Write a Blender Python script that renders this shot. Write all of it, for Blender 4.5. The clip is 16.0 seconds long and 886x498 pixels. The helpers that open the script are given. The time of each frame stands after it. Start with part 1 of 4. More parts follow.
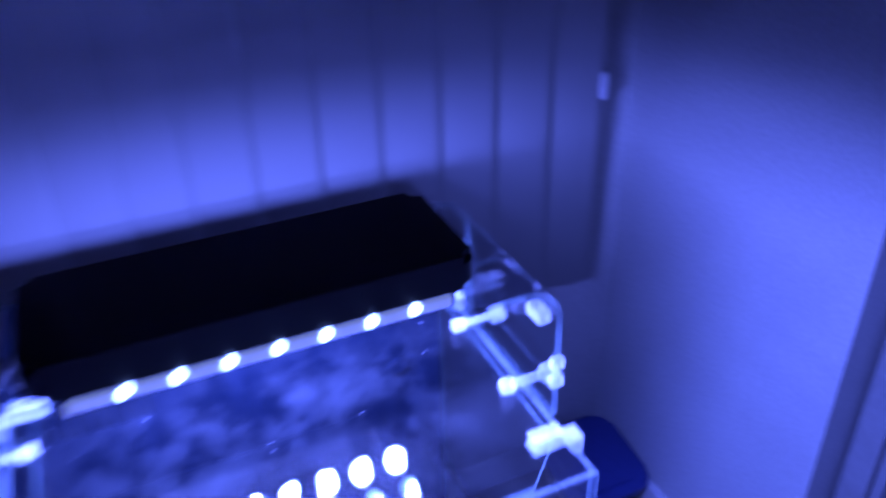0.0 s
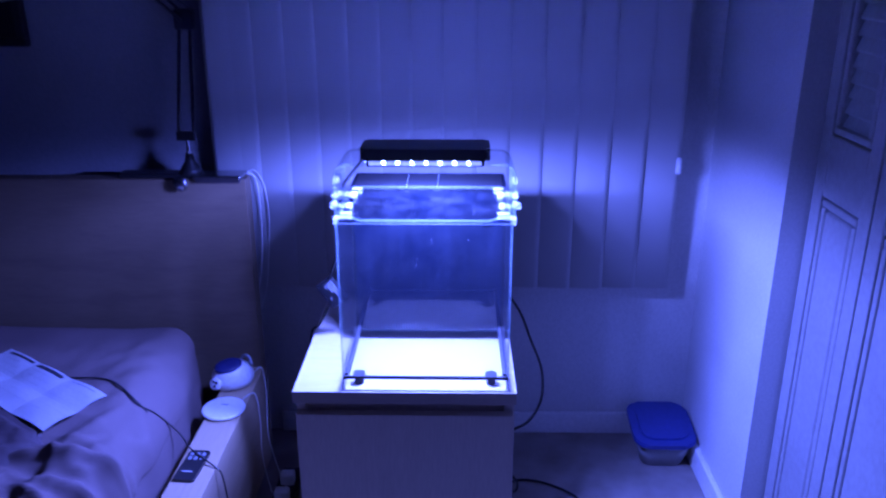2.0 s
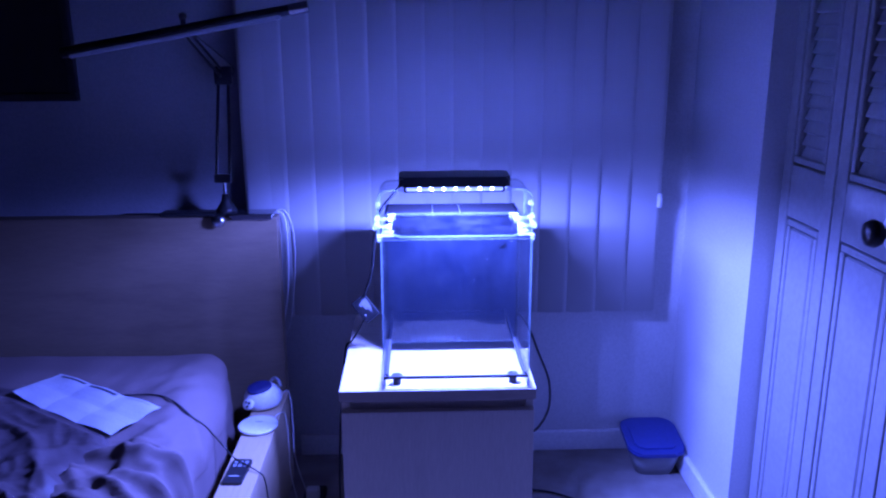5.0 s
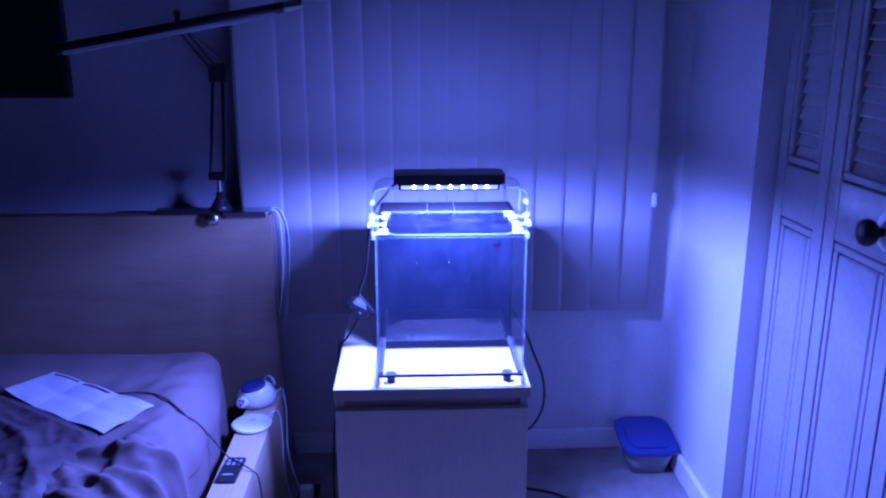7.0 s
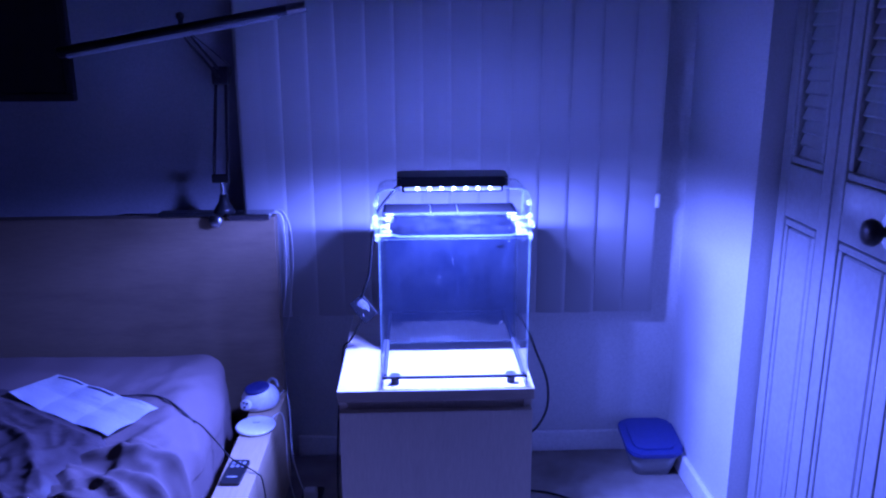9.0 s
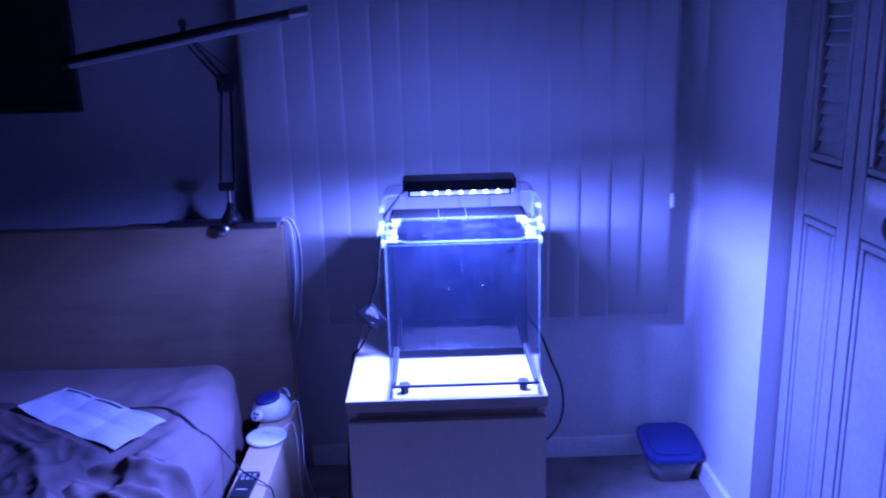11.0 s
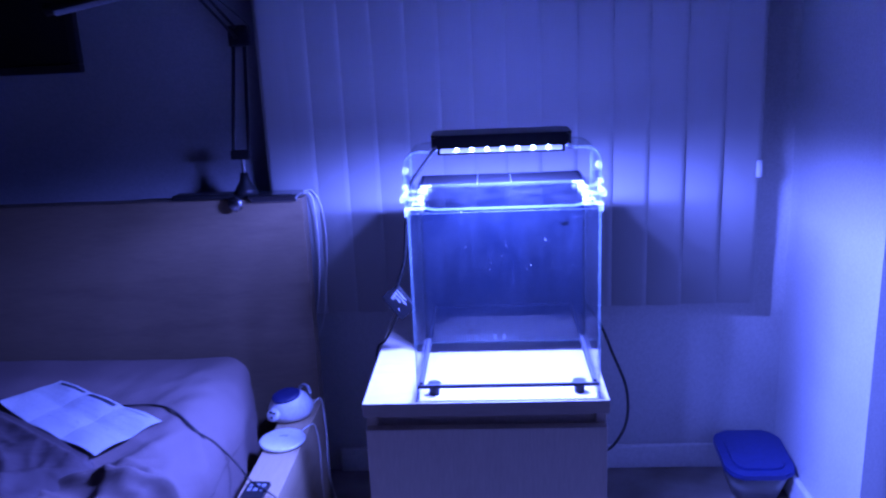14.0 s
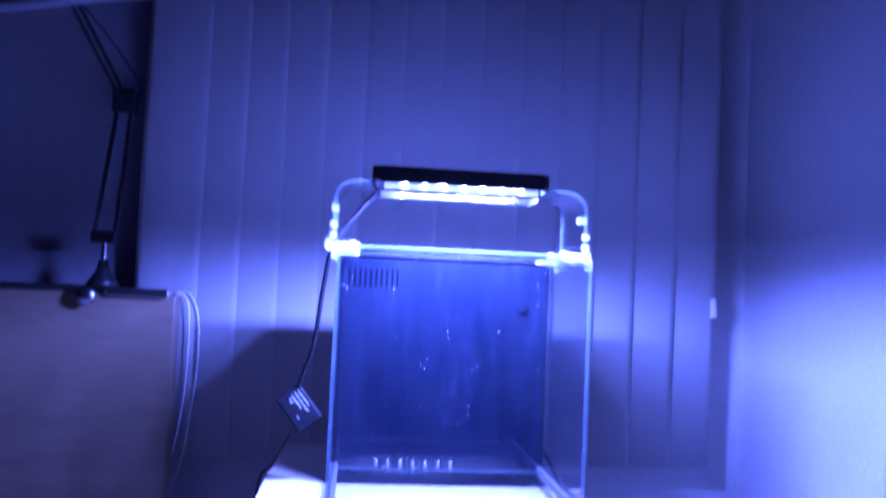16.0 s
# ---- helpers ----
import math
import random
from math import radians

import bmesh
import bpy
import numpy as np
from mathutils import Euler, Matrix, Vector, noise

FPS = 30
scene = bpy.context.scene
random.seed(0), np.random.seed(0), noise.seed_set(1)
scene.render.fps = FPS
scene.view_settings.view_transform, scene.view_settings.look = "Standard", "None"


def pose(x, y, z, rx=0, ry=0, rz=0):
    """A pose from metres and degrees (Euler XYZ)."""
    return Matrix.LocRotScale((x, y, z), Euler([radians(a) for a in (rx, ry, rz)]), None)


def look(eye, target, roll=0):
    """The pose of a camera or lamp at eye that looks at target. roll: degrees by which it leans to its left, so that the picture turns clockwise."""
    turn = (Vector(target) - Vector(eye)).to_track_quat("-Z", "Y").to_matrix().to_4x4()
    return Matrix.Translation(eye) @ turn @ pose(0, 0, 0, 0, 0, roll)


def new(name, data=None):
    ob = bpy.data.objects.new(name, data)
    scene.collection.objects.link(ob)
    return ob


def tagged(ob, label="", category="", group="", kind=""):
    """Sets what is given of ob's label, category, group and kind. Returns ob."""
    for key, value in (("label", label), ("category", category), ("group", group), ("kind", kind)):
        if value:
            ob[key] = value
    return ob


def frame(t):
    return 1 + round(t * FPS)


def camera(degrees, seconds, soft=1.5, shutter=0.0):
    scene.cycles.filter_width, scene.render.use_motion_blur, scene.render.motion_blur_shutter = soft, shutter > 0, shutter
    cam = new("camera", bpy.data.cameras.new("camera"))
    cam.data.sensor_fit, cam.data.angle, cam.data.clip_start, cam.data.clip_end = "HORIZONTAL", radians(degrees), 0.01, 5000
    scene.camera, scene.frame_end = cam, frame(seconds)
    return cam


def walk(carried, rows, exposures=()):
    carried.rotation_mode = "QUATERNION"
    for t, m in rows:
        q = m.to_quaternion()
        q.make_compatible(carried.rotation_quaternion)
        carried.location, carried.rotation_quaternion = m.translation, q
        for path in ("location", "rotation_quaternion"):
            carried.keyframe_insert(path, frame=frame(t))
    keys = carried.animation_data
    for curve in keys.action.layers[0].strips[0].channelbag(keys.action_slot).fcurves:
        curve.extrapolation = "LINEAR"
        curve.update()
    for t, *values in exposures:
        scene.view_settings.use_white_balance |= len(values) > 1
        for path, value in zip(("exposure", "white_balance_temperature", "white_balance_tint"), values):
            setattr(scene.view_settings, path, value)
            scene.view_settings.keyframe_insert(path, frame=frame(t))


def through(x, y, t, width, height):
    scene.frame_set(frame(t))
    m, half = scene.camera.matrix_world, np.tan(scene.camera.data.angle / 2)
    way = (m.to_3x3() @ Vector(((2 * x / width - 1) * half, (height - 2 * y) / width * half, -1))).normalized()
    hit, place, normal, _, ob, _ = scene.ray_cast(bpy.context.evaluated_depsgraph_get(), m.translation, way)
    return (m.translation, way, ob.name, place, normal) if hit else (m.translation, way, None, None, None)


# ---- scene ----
cam = camera(58.2, 16.0, soft=2.2, shutter=0.5)
PATH = [
    (0, (0.094, 0.108, 1.182), (0.78, 1.676, 0.146), -1.7),
    (0.1, (0.089, 0.053, 1.197), (0.634, 1.69, 0.185), -2.3),
    (0.2, (0.094, 0.018, 1.214), (0.501, 1.672, 0.167), -2.9),
    (0.3, (0.092, -0.032, 1.218), (0.402, 1.642, 0.169), -3.3),
    (0.5, (0.078, -0.125, 1.225), (0.302, 1.549, 0.153), -1.4),
    (0.7, (0.069, -0.246, 1.225), (0.242, 1.484, 0.236), 0.1),
    (1, (0.084, -0.431, 1.267), (0.239, 1.294, 0.268), 2.5),
    (1.2, (0.102, -0.550, 1.262), (0.256, 1.232, 0.369), 3.5),
    (1.5, (0.173, -0.709, 1.262), (0.253, 1.112, 0.441), 2.9),
    (1.8, (0.203, -0.834, 1.260), (0.205, 1.020, 0.510), 0.6),
    (2, (0.199, -0.914, 1.261), (0.163, 0.968, 0.585), -0.1),
    (2.5, (0.124, -1.084, 1.254), (0.1, 0.826, 0.66), -0.4),
    (3, (0.091, -1.145, 1.245), (0.093, 0.782, 0.708), 0.0),
    (3.5, (0.086, -1.147, 1.23), (0.133, 0.779, 0.693), -0.6),
    (4, (0.077, -1.16, 1.23), (0.13, 0.775, 0.726), -0.4),
    (6.5, (0.066, -1.157, 1.225), (0.136, 0.774, 0.707), -0.1),
    (7, (0.068, -1.158, 1.225), (0.142, 0.775, 0.715), -0.0),
    (7.5, (0.07, -1.159, 1.225), (0.142, 0.778, 0.731), -0.1),
    (8, (0.071, -1.16, 1.225), (0.147, 0.776, 0.726), -0.1),
    (8.5, (0.067, -1.159, 1.224), (0.138, 0.775, 0.72), -0.1),
    (11, (0.088, -1.123, 1.217), (0.11, 0.814, 0.723), -1.6),
    (11.5, (0.099, -1.098, 1.192), (0.093, 0.842, 0.708), -1.8),
    (12, (0.097, -1.092, 1.176), (0.09, 0.844, 0.674), -2.3),
    (12.5, (0.097, -1.073, 1.162), (0.068, 0.866, 0.672), -3.4),
    (13, (0.119, -1.009, 1.141), (0.044, 0.928, 0.646), -3.9),
    (13.5, (0.129, -0.94, 1.12), (-0.016, 0.987, 0.604), -3.6),
    (14, (0.125, -0.851, 1.107), (-0.001, 1.08, 0.602), -2.6),
    (14.5, (0.072, -0.75, 1.058), (0.11, 1.214, 0.682), -1.1),
    (15, (0.083, -0.668, 0.983), (0.162, 1.306, 0.671), 0.8),
    (15.5, (0.007, -0.555, 0.877), (0.229, 1.42, 0.651), 4.1),
    (15.8, (0.021, -0.553, 0.843), (0.229, 1.436, 0.776), 2.8),
    (16, (0.018, -0.560, 0.812), (0.225, 1.427, 0.905), 2.6),
]
walk(cam, [(t, look(eye, target, roll)) for t, eye, target, roll in PATH], exposures=[(0, -1.6), (0.5, -1.75), (1.0, -1.1), (1.5, -0.6), (2.0, -0.5), (2.5, -0.12), (3.0, 0.0), (12.5, 0.0), (14.0, -0.15), (15.0, -0.12), (15.5, -0.32), (15.8, -0.05), (16, 0.1)])

scene.cycles.transparent_max_bounces = 32

from mathutils.bvhtree import BVHTree

# ---- world and light: a closed dark room, lit by the aquarium lamp alone ----
world = bpy.data.worlds.new("night")
world.use_nodes = True
world.node_tree.nodes["Background"].inputs["Color"].default_value = (0.01, 0.012, 0.05, 1)
world.node_tree.nodes["Background"].inputs["Strength"].default_value = 0.1
scene.world = world

LAMP_COLOUR = (0.112, 0.158, 1.0)
# two lamps per diode column, mixed for its spread: downward disk, all-round point
for k in range(7):
    for kind, watts, y, z in (("POINT", 27.0, 0.484, 0.9335), ("AREA", 8.0, 0.4535, 0.9340)):
        light_data = bpy.data.lights.new("led_column", kind)
        light_data.energy, light_data.color = watts, LAMP_COLOUR
        if kind == "AREA":
            light_data.shape, light_data.size = "DISK", 0.008
        else:
            light_data.shadow_soft_size = 0.006
        led_light = new("led_column", light_data)
        led_light.location = (0.0705 + k * 0.0246, y, z)

FLOOR, CEIL = -0.005, 2.37
WALL_Y, WALL_X = 1.07, 0.84
JAMB_Y, DOOR_X = 0.60, 0.888
NS_TOP = 0.53


# ---- materials ----
def tree_of(name):
    m = bpy.data.materials.new(name)
    m.use_nodes = True
    nt = m.node_tree
    return m, nt, nt.nodes["Principled BSDF"]


def noise_node(nt, scale, detail=6.0, rough=0.55, stretch=(1, 1, 1), coord="Object"):
    tc = nt.nodes.new("ShaderNodeTexCoord")
    mp = nt.nodes.new("ShaderNodeMapping")
    mp.inputs["Scale"].default_value = stretch
    nz = nt.nodes.new("ShaderNodeTexNoise")
    nz.inputs["Scale"].default_value, nz.inputs["Detail"].default_value, nz.inputs["Roughness"].default_value = scale, detail, rough
    nt.links.new(tc.outputs[coord], mp.inputs["Vector"])
    nt.links.new(mp.outputs["Vector"], nz.inputs["Vector"])
    return nz


def ramp(nt, src, stops):
    r = nt.nodes.new("ShaderNodeValToRGB")
    nt.links.new(src, r.inputs["Fac"])
    while len(r.color_ramp.elements) < len(stops):
        r.color_ramp.elements.new(0.5)
    for e, (p, c) in zip(r.color_ramp.elements, stops):
        e.position, e.color = p, (*c, 1)
    return r


def surface(name, colour, rough=0.6, metal=0.0, vary=0.12, big=3.0, fine=60.0, bump=0.1, depth=0.001, stretch=(1, 1, 1), spec=0.5):
    """Paint, plastic, cloth, wood: two scales of colour change and a fine relief."""
    m, nt, b = tree_of(name)
    n1, n2 = noise_node(nt, big, 3.0, 0.5, stretch), noise_node(nt, fine, 6.0, 0.6, stretch)
    dark, light = [c * (1 - vary) for c in colour], [min(1, c * (1 + vary)) for c in colour]
    r1 = ramp(nt, n1.outputs["Fac"], [(0.3, dark), (0.7, light)])
    r2 = ramp(nt, n2.outputs["Fac"], [(0.35, (0.86, 0.86, 0.86)), (0.65, (1, 1, 1))])
    mix = nt.nodes.new("ShaderNodeMix")
    mix.data_type, mix.blend_type = "RGBA", "MULTIPLY"
    mix.inputs["Factor"].default_value = 1.0
    nt.links.new(r1.outputs["Color"], mix.inputs["A"])
    nt.links.new(r2.outputs["Color"], mix.inputs["B"])
    nt.links.new(mix.outputs["Result"], b.inputs["Base Color"])
    b.inputs["Roughness"].default_value, b.inputs["Metallic"].default_value = rough, metal
    b.inputs["Specular IOR Level"].default_value = spec
    if bump:
        bp = nt.nodes.new("ShaderNodeBump")
        bp.inputs["Strength"].default_value, bp.inputs["Distance"].default_value = bump, depth
        nt.links.new(n2.outputs["Fac"], bp.inputs["Height"])
        nt.links.new(bp.outputs["Normal"], b.inputs["Normal"])
    return m


def clear(name, tint, ior=1.45, gloss=0.0, haze=0.0, haze_scale=20.0, haze_from=None):
    """Clear sheet: light passes straight through, gloss by Fresnel; haze is dried dust on the lid and painted bloom on
    the tank.
    """
    m, nt, b = tree_of(name)
    nt.nodes.remove(b)
    out = nt.nodes["Material Output"]
    tr, gl, fr = nt.nodes.new("ShaderNodeBsdfTransparent"), nt.nodes.new("ShaderNodeBsdfGlossy"), nt.nodes.new("ShaderNodeLayerWeight")
    tr.inputs["Color"].default_value = (*tint, 1)
    gl.inputs["Roughness"].default_value, fr.inputs["Blend"].default_value = gloss, 0.5
    # Schlick's curve, the same from both sides of the sheet
    base = ((ior - 1) / (ior + 1)) ** 2
    power, scale = nt.nodes.new("ShaderNodeMath"), nt.nodes.new("ShaderNodeMath")
    power.operation, scale.operation = "POWER", "MULTIPLY_ADD"
    power.inputs[1].default_value, scale.inputs[1].default_value, scale.inputs[2].default_value = 5.0, 0.95 - base, base
    nt.links.new(fr.outputs["Facing"], power.inputs[0])
    nt.links.new(power.outputs["Value"], scale.inputs[0])
    mx = nt.nodes.new("ShaderNodeMixShader")
    nt.links.new(scale.outputs["Value"], mx.inputs["Fac"])
    nt.links.new(tr.outputs["BSDF"], mx.inputs[1])
    nt.links.new(gl.outputs["BSDF"], mx.inputs[2])
    last = mx
    if haze:
        nz = noise_node(nt, haze_scale, 5.0, 0.65)
        lo, hi = (0.45, 0.8) if haze_from is None else haze_from
        rp = nt.nodes.new("ShaderNodeMapRange")
        rp.inputs["From Min"].default_value, rp.inputs["From Max"].default_value, rp.inputs["To Max"].default_value = lo, hi, haze
        nt.links.new(nz.outputs["Fac"], rp.inputs["Value"])
        df, tl, add = nt.nodes.new("ShaderNodeBsdfDiffuse"), nt.nodes.new("ShaderNodeBsdfTranslucent"), nt.nodes.new("ShaderNodeMixShader")
        df.inputs["Color"].default_value = tl.inputs["Color"].default_value = (0.8, 0.85, 0.9, 1)
        nt.links.new(df.outputs["BSDF"], add.inputs[1])
        nt.links.new(tl.outputs["BSDF"], add.inputs[2])
        mh = nt.nodes.new("ShaderNodeMixShader")
        nt.links.new(rp.outputs["Result"], mh.inputs["Fac"])
        nt.links.new(mx.outputs["Shader"], mh.inputs[1])
        nt.links.new(add.outputs["Shader"], mh.inputs[2])
        last = mh
    nt.links.new(last.outputs["Shader"], out.inputs["Surface"])
    return m


def frosted(name, colour, through=0.5, rough=0.25, clearness=0.3):
    """Milky clear plastic: part translucent, part glossy, part see-through."""
    m, nt, b = tree_of(name)
    out = nt.nodes["Material Output"]
    b.inputs["Base Color"].default_value, b.inputs["Roughness"].default_value = (*colour, 1), rough
    tl, tr = nt.nodes.new("ShaderNodeBsdfTranslucent"), nt.nodes.new("ShaderNodeBsdfTransparent")
    tl.inputs["Color"].default_value = (*colour, 1)
    m1, m2 = nt.nodes.new("ShaderNodeMixShader"), nt.nodes.new("ShaderNodeMixShader")
    m1.inputs["Fac"].default_value, m2.inputs["Fac"].default_value = through, clearness
    nt.links.new(b.outputs["BSDF"], m1.inputs[1])
    nt.links.new(tl.outputs["BSDF"], m1.inputs[2])
    nt.links.new(m1.outputs["Shader"], m2.inputs[1])
    nt.links.new(tr.outputs["BSDF"], m2.inputs[2])
    nt.links.new(m2.outputs["Shader"], out.inputs["Surface"])
    return m


def glow(name, colour, strength):
    m, nt, b = tree_of(name)
    b.inputs["Base Color"].default_value = (0.8, 0.8, 0.8, 1)
    b.inputs["Emission Color"].default_value, b.inputs["Emission Strength"].default_value = (*colour, 1), strength
    return m


def wood(name, light, dark, along=(0.6, 9, 9), rough=0.45):
    m, nt, b = tree_of(name)
    n1, n2 = noise_node(nt, 4.0, 5.0, 0.6, along), noise_node(nt, 40.0, 6.0, 0.7, along)
    r1 = ramp(nt, n1.outputs["Fac"], [(0.3, dark), (0.5, light), (0.72, [0.5 * (a + c) for a, c in zip(light, dark)])])
    r2 = ramp(nt, n2.outputs["Fac"], [(0.4, (0.82, 0.8, 0.78)), (0.6, (1, 1, 1))])
    mix = nt.nodes.new("ShaderNodeMix")
    mix.data_type, mix.blend_type = "RGBA", "MULTIPLY"
    mix.inputs["Factor"].default_value = 0.5
    nt.links.new(r1.outputs["Color"], mix.inputs["A"])
    nt.links.new(r2.outputs["Color"], mix.inputs["B"])
    nt.links.new(mix.outputs["Result"], b.inputs["Base Color"])
    b.inputs["Roughness"].default_value = rough
    bp = nt.nodes.new("ShaderNodeBump")
    bp.inputs["Strength"].default_value, bp.inputs["Distance"].default_value = 0.15, 0.0006
    nt.links.new(n2.outputs["Fac"], bp.inputs["Height"])
    nt.links.new(bp.outputs["Normal"], b.inputs["Normal"])
    return m


def dusty_black():
    """Black acrylic with dried drops and run marks."""
    m, nt, b = tree_of("black_acrylic")
    streak = noise_node(nt, 11.0, 6.0, 0.65, (4.5, 1, 0.7))
    vor = nt.nodes.new("ShaderNodeTexVoronoi")
    tc = nt.nodes.new("ShaderNodeTexCoord")
    vor.inputs["Scale"].default_value = 105.0
    nt.links.new(tc.outputs["Object"], vor.inputs["Vector"])
    r1 = ramp(nt, streak.outputs["Fac"], [(0.35, (0.0026, 0.0040, 0.0076)), (0.6, (0.0038, 0.0056, 0.0104)), (0.8, (0.0075, 0.0105, 0.018))])
    r2 = ramp(nt, vor.outputs["Distance"], [(0.05, (0.35, 0.35, 0.35)), (0.10, (0, 0, 0))])
    sel = noise_node(nt, 23.0, 2.0, 0.5)
    r3 = ramp(nt, sel.outputs["Fac"], [(0.55, (0, 0, 0)), (0.6, (1, 1, 1))])
    dots = nt.nodes.new("ShaderNodeMix")
    dots.data_type, dots.blend_type = "RGBA", "MULTIPLY"
    dots.inputs["Factor"].default_value = 1.0
    nt.links.new(r2.outputs["Color"], dots.inputs["A"])
    nt.links.new(r3.outputs["Color"], dots.inputs["B"])
    mix = nt.nodes.new("ShaderNodeMix")
    mix.data_type, mix.blend_type = "RGBA", "ADD"
    mix.inputs["Factor"].default_value = 1.0
    nt.links.new(r1.outputs["Color"], mix.inputs["A"])
    nt.links.new(dots.outputs["Result"], mix.inputs["B"])
    nt.links.new(mix.outputs["Result"], b.inputs["Base Color"])
    b.inputs["Roughness"].default_value, b.inputs["Specular IOR Level"].default_value = 0.035, 0.5
    return m


WALL = surface("wall_paint", (0.59, 0.585, 0.57), 0.75, vary=0.04, big=2.0, fine=180, bump=0.25, depth=0.0012)
# for the unseen far walls, dark to cut the light they bounce
WALL_FAR = surface("low_bounce_wall_paint", (0.13, 0.13, 0.14), 0.8, vary=0.04, big=2.0, fine=180, bump=0.25, depth=0.0012)
# north wall left of the window: its dimness is put into a darker colour
WALL_SHADE = surface("dimmed_wall_paint", (0.25, 0.25, 0.27), 0.8, vary=0.05, big=2.0, fine=180, bump=0.25, depth=0.0012)
# unseen ceiling, darkened below white to cut its bounced light
CEILING = surface("low_bounce_ceiling_paint", (0.30, 0.30, 0.29), 0.85, vary=0.04, fine=120, bump=0.3)
TRIM = surface("trim_gloss_paint", (0.76, 0.75, 0.73), 0.4, vary=0.04, fine=90, bump=0.05)
CARPET = surface("carpet_pile", (0.34, 0.29, 0.25), 0.95, vary=0.25, big=9, fine=420, bump=0.9, depth=0.006)
VANE = frosted("blind_vane_fabric", (0.49, 0.485, 0.47), through=0.2, rough=0.7, clearness=0.0)
# white doors, greyed to offset lamp light that falls on them too strongly
DOOR = surface("dimmed_door_paint", (0.31, 0.305, 0.295), 0.45, vary=0.05, fine=70, bump=0.08)
# one birch: top darkened to cut its bounce, front paled for missing light
BIRCH = wood("birch_top_dimmed", (0.46, 0.39, 0.32), (0.41, 0.345, 0.285), (0.7, 8, 8))
BIRCH_FRONT = wood("birch_front_brightened", (0.68, 0.59, 0.49), (0.64, 0.55, 0.455), (8, 8, 0.7))
# the rail's tan oak, darkened for the dimmer light on the headboard
OAK = wood("dimmed_oak_veneer", (0.205, 0.148, 0.095), (0.165, 0.118, 0.074), (0.8, 5, 5))
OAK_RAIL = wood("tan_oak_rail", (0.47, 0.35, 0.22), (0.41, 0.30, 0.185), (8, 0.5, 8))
SHEET = surface("mauve_bedsheet", (0.185, 0.129, 0.114), 0.85, vary=0.08, big=5, fine=500, bump=0.3, depth=0.0006)
DUVET = surface("dark_plum_duvet", (0.108, 0.078, 0.078), 0.5, vary=0.15, big=6, fine=500, bump=0.3, depth=0.0006)
PILLOW = surface("blue_grey_pillowcase", (0.045, 0.042, 0.05), 0.85, vary=0.1, big=6, fine=400, bump=0.3, depth=0.0006)
PAPER = surface("white_paper", (0.52, 0.52, 0.535), 0.7, vary=0.03, fine=200, bump=0.05)
FAINT = surface("pale_print", (0.475, 0.475, 0.495), 0.7, vary=0.05)
INK = surface("printed_ink", (0.04, 0.04, 0.05), 0.6, vary=0.1)
BLACK = surface("black_plastic", (0.018, 0.018, 0.02), 0.38, vary=0.2, fine=150, bump=0.08)
RUBBER = surface("black_rubber", (0.015, 0.015, 0.016), 0.7, vary=0.2, fine=150, bump=0.1)
CASE = surface("matt_black_case", (0.005, 0.005, 0.006), 0.55, vary=0.2, fine=150, bump=0.05, spec=0.25)
BODY = surface("black_anodised_housing", (0.012, 0.012, 0.014), 0.35, metal=0.2, vary=0.2, fine=200, bump=0.05)
STEEL = surface("brushed_steel", (0.55, 0.55, 0.56), 0.25, metal=1.0, vary=0.08, fine=200, bump=0.05, stretch=(1, 30, 30))
DARK_STEEL = surface("dark_grey_metal", (0.045, 0.045, 0.048), 0.4, metal=0.7, vary=0.1, fine=100, bump=0.05)
WHITE = surface("white_plastic", (0.78, 0.78, 0.78), 0.35, vary=0.03, fine=120, bump=0.03)
WHITE_INK = surface("white_print", (0.4, 0.4, 0.4), 0.6, vary=0.03)
GREY = surface("grey_buttons", (0.27, 0.28, 0.31), 0.5, vary=0.05)
BLUE = surface("blue_plastic", (0.03, 0.05, 0.22), 0.35, vary=0.08, fine=90, bump=0.05)
NAVY = surface("navy_plastic", (0.014, 0.02, 0.10), 0.5, vary=0.08)
TUB = frosted("milky_polypropylene", (0.55, 0.55, 0.55), through=0.4, rough=0.35, clearness=0.25)
ACRYLIC = dusty_black()
# tank glass haze: the bright tank's bloom, put into the surface
GLASS = clear("tank_glass", (0.97, 0.98, 0.985), haze=0.004, haze_scale=9, haze_from=(0.3, 0.8))
LID_GLASS = clear("lid_glass", (0.95, 0.965, 0.975), haze=0.007, haze_scale=30, haze_from=(0.42, 0.9))
# one glass edge: the top edges' brighter light is put into a paler copy
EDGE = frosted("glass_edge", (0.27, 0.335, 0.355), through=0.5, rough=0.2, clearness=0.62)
EDGE_SIDE = frosted("glass_edge_dim", (0.15, 0.205, 0.215), through=0.5, rough=0.2, clearness=0.66)
PLEXI = clear("clear_acrylic", (0.96, 0.97, 0.98), gloss=0.03)
PLEXI_IN = clear("clear_acrylic_inner_face", (0.98, 0.985, 0.99))
for node in PLEXI_IN.node_tree.nodes:
    if node.type == "MATH" and node.operation == "MULTIPLY_ADD":
        node.inputs[1].default_value, node.inputs[2].default_value = 0.0, 0.01
CLIP = frosted("clear_moulded_plastic", (0.85, 0.88, 0.9), through=0.45, rough=0.06, clearness=0.82)
SLIT = frosted("milky_slit_lip", (0.20, 0.215, 0.23), through=0.3, rough=0.2, clearness=0.6)
LED = glow("led_lens", (0.17, 0.28, 1.0), 45.0)
STRIP = glow("lit_cover_strip", (0.22, 0.30, 1.0), 1.9)
KNOB = surface("dark_bronze_knob", (0.03, 0.025, 0.022), 0.35, metal=0.5, vary=0.2)
PICTURE = surface("black_glossy_panel", (0.006, 0.006, 0.007), 0.5, vary=0.2)


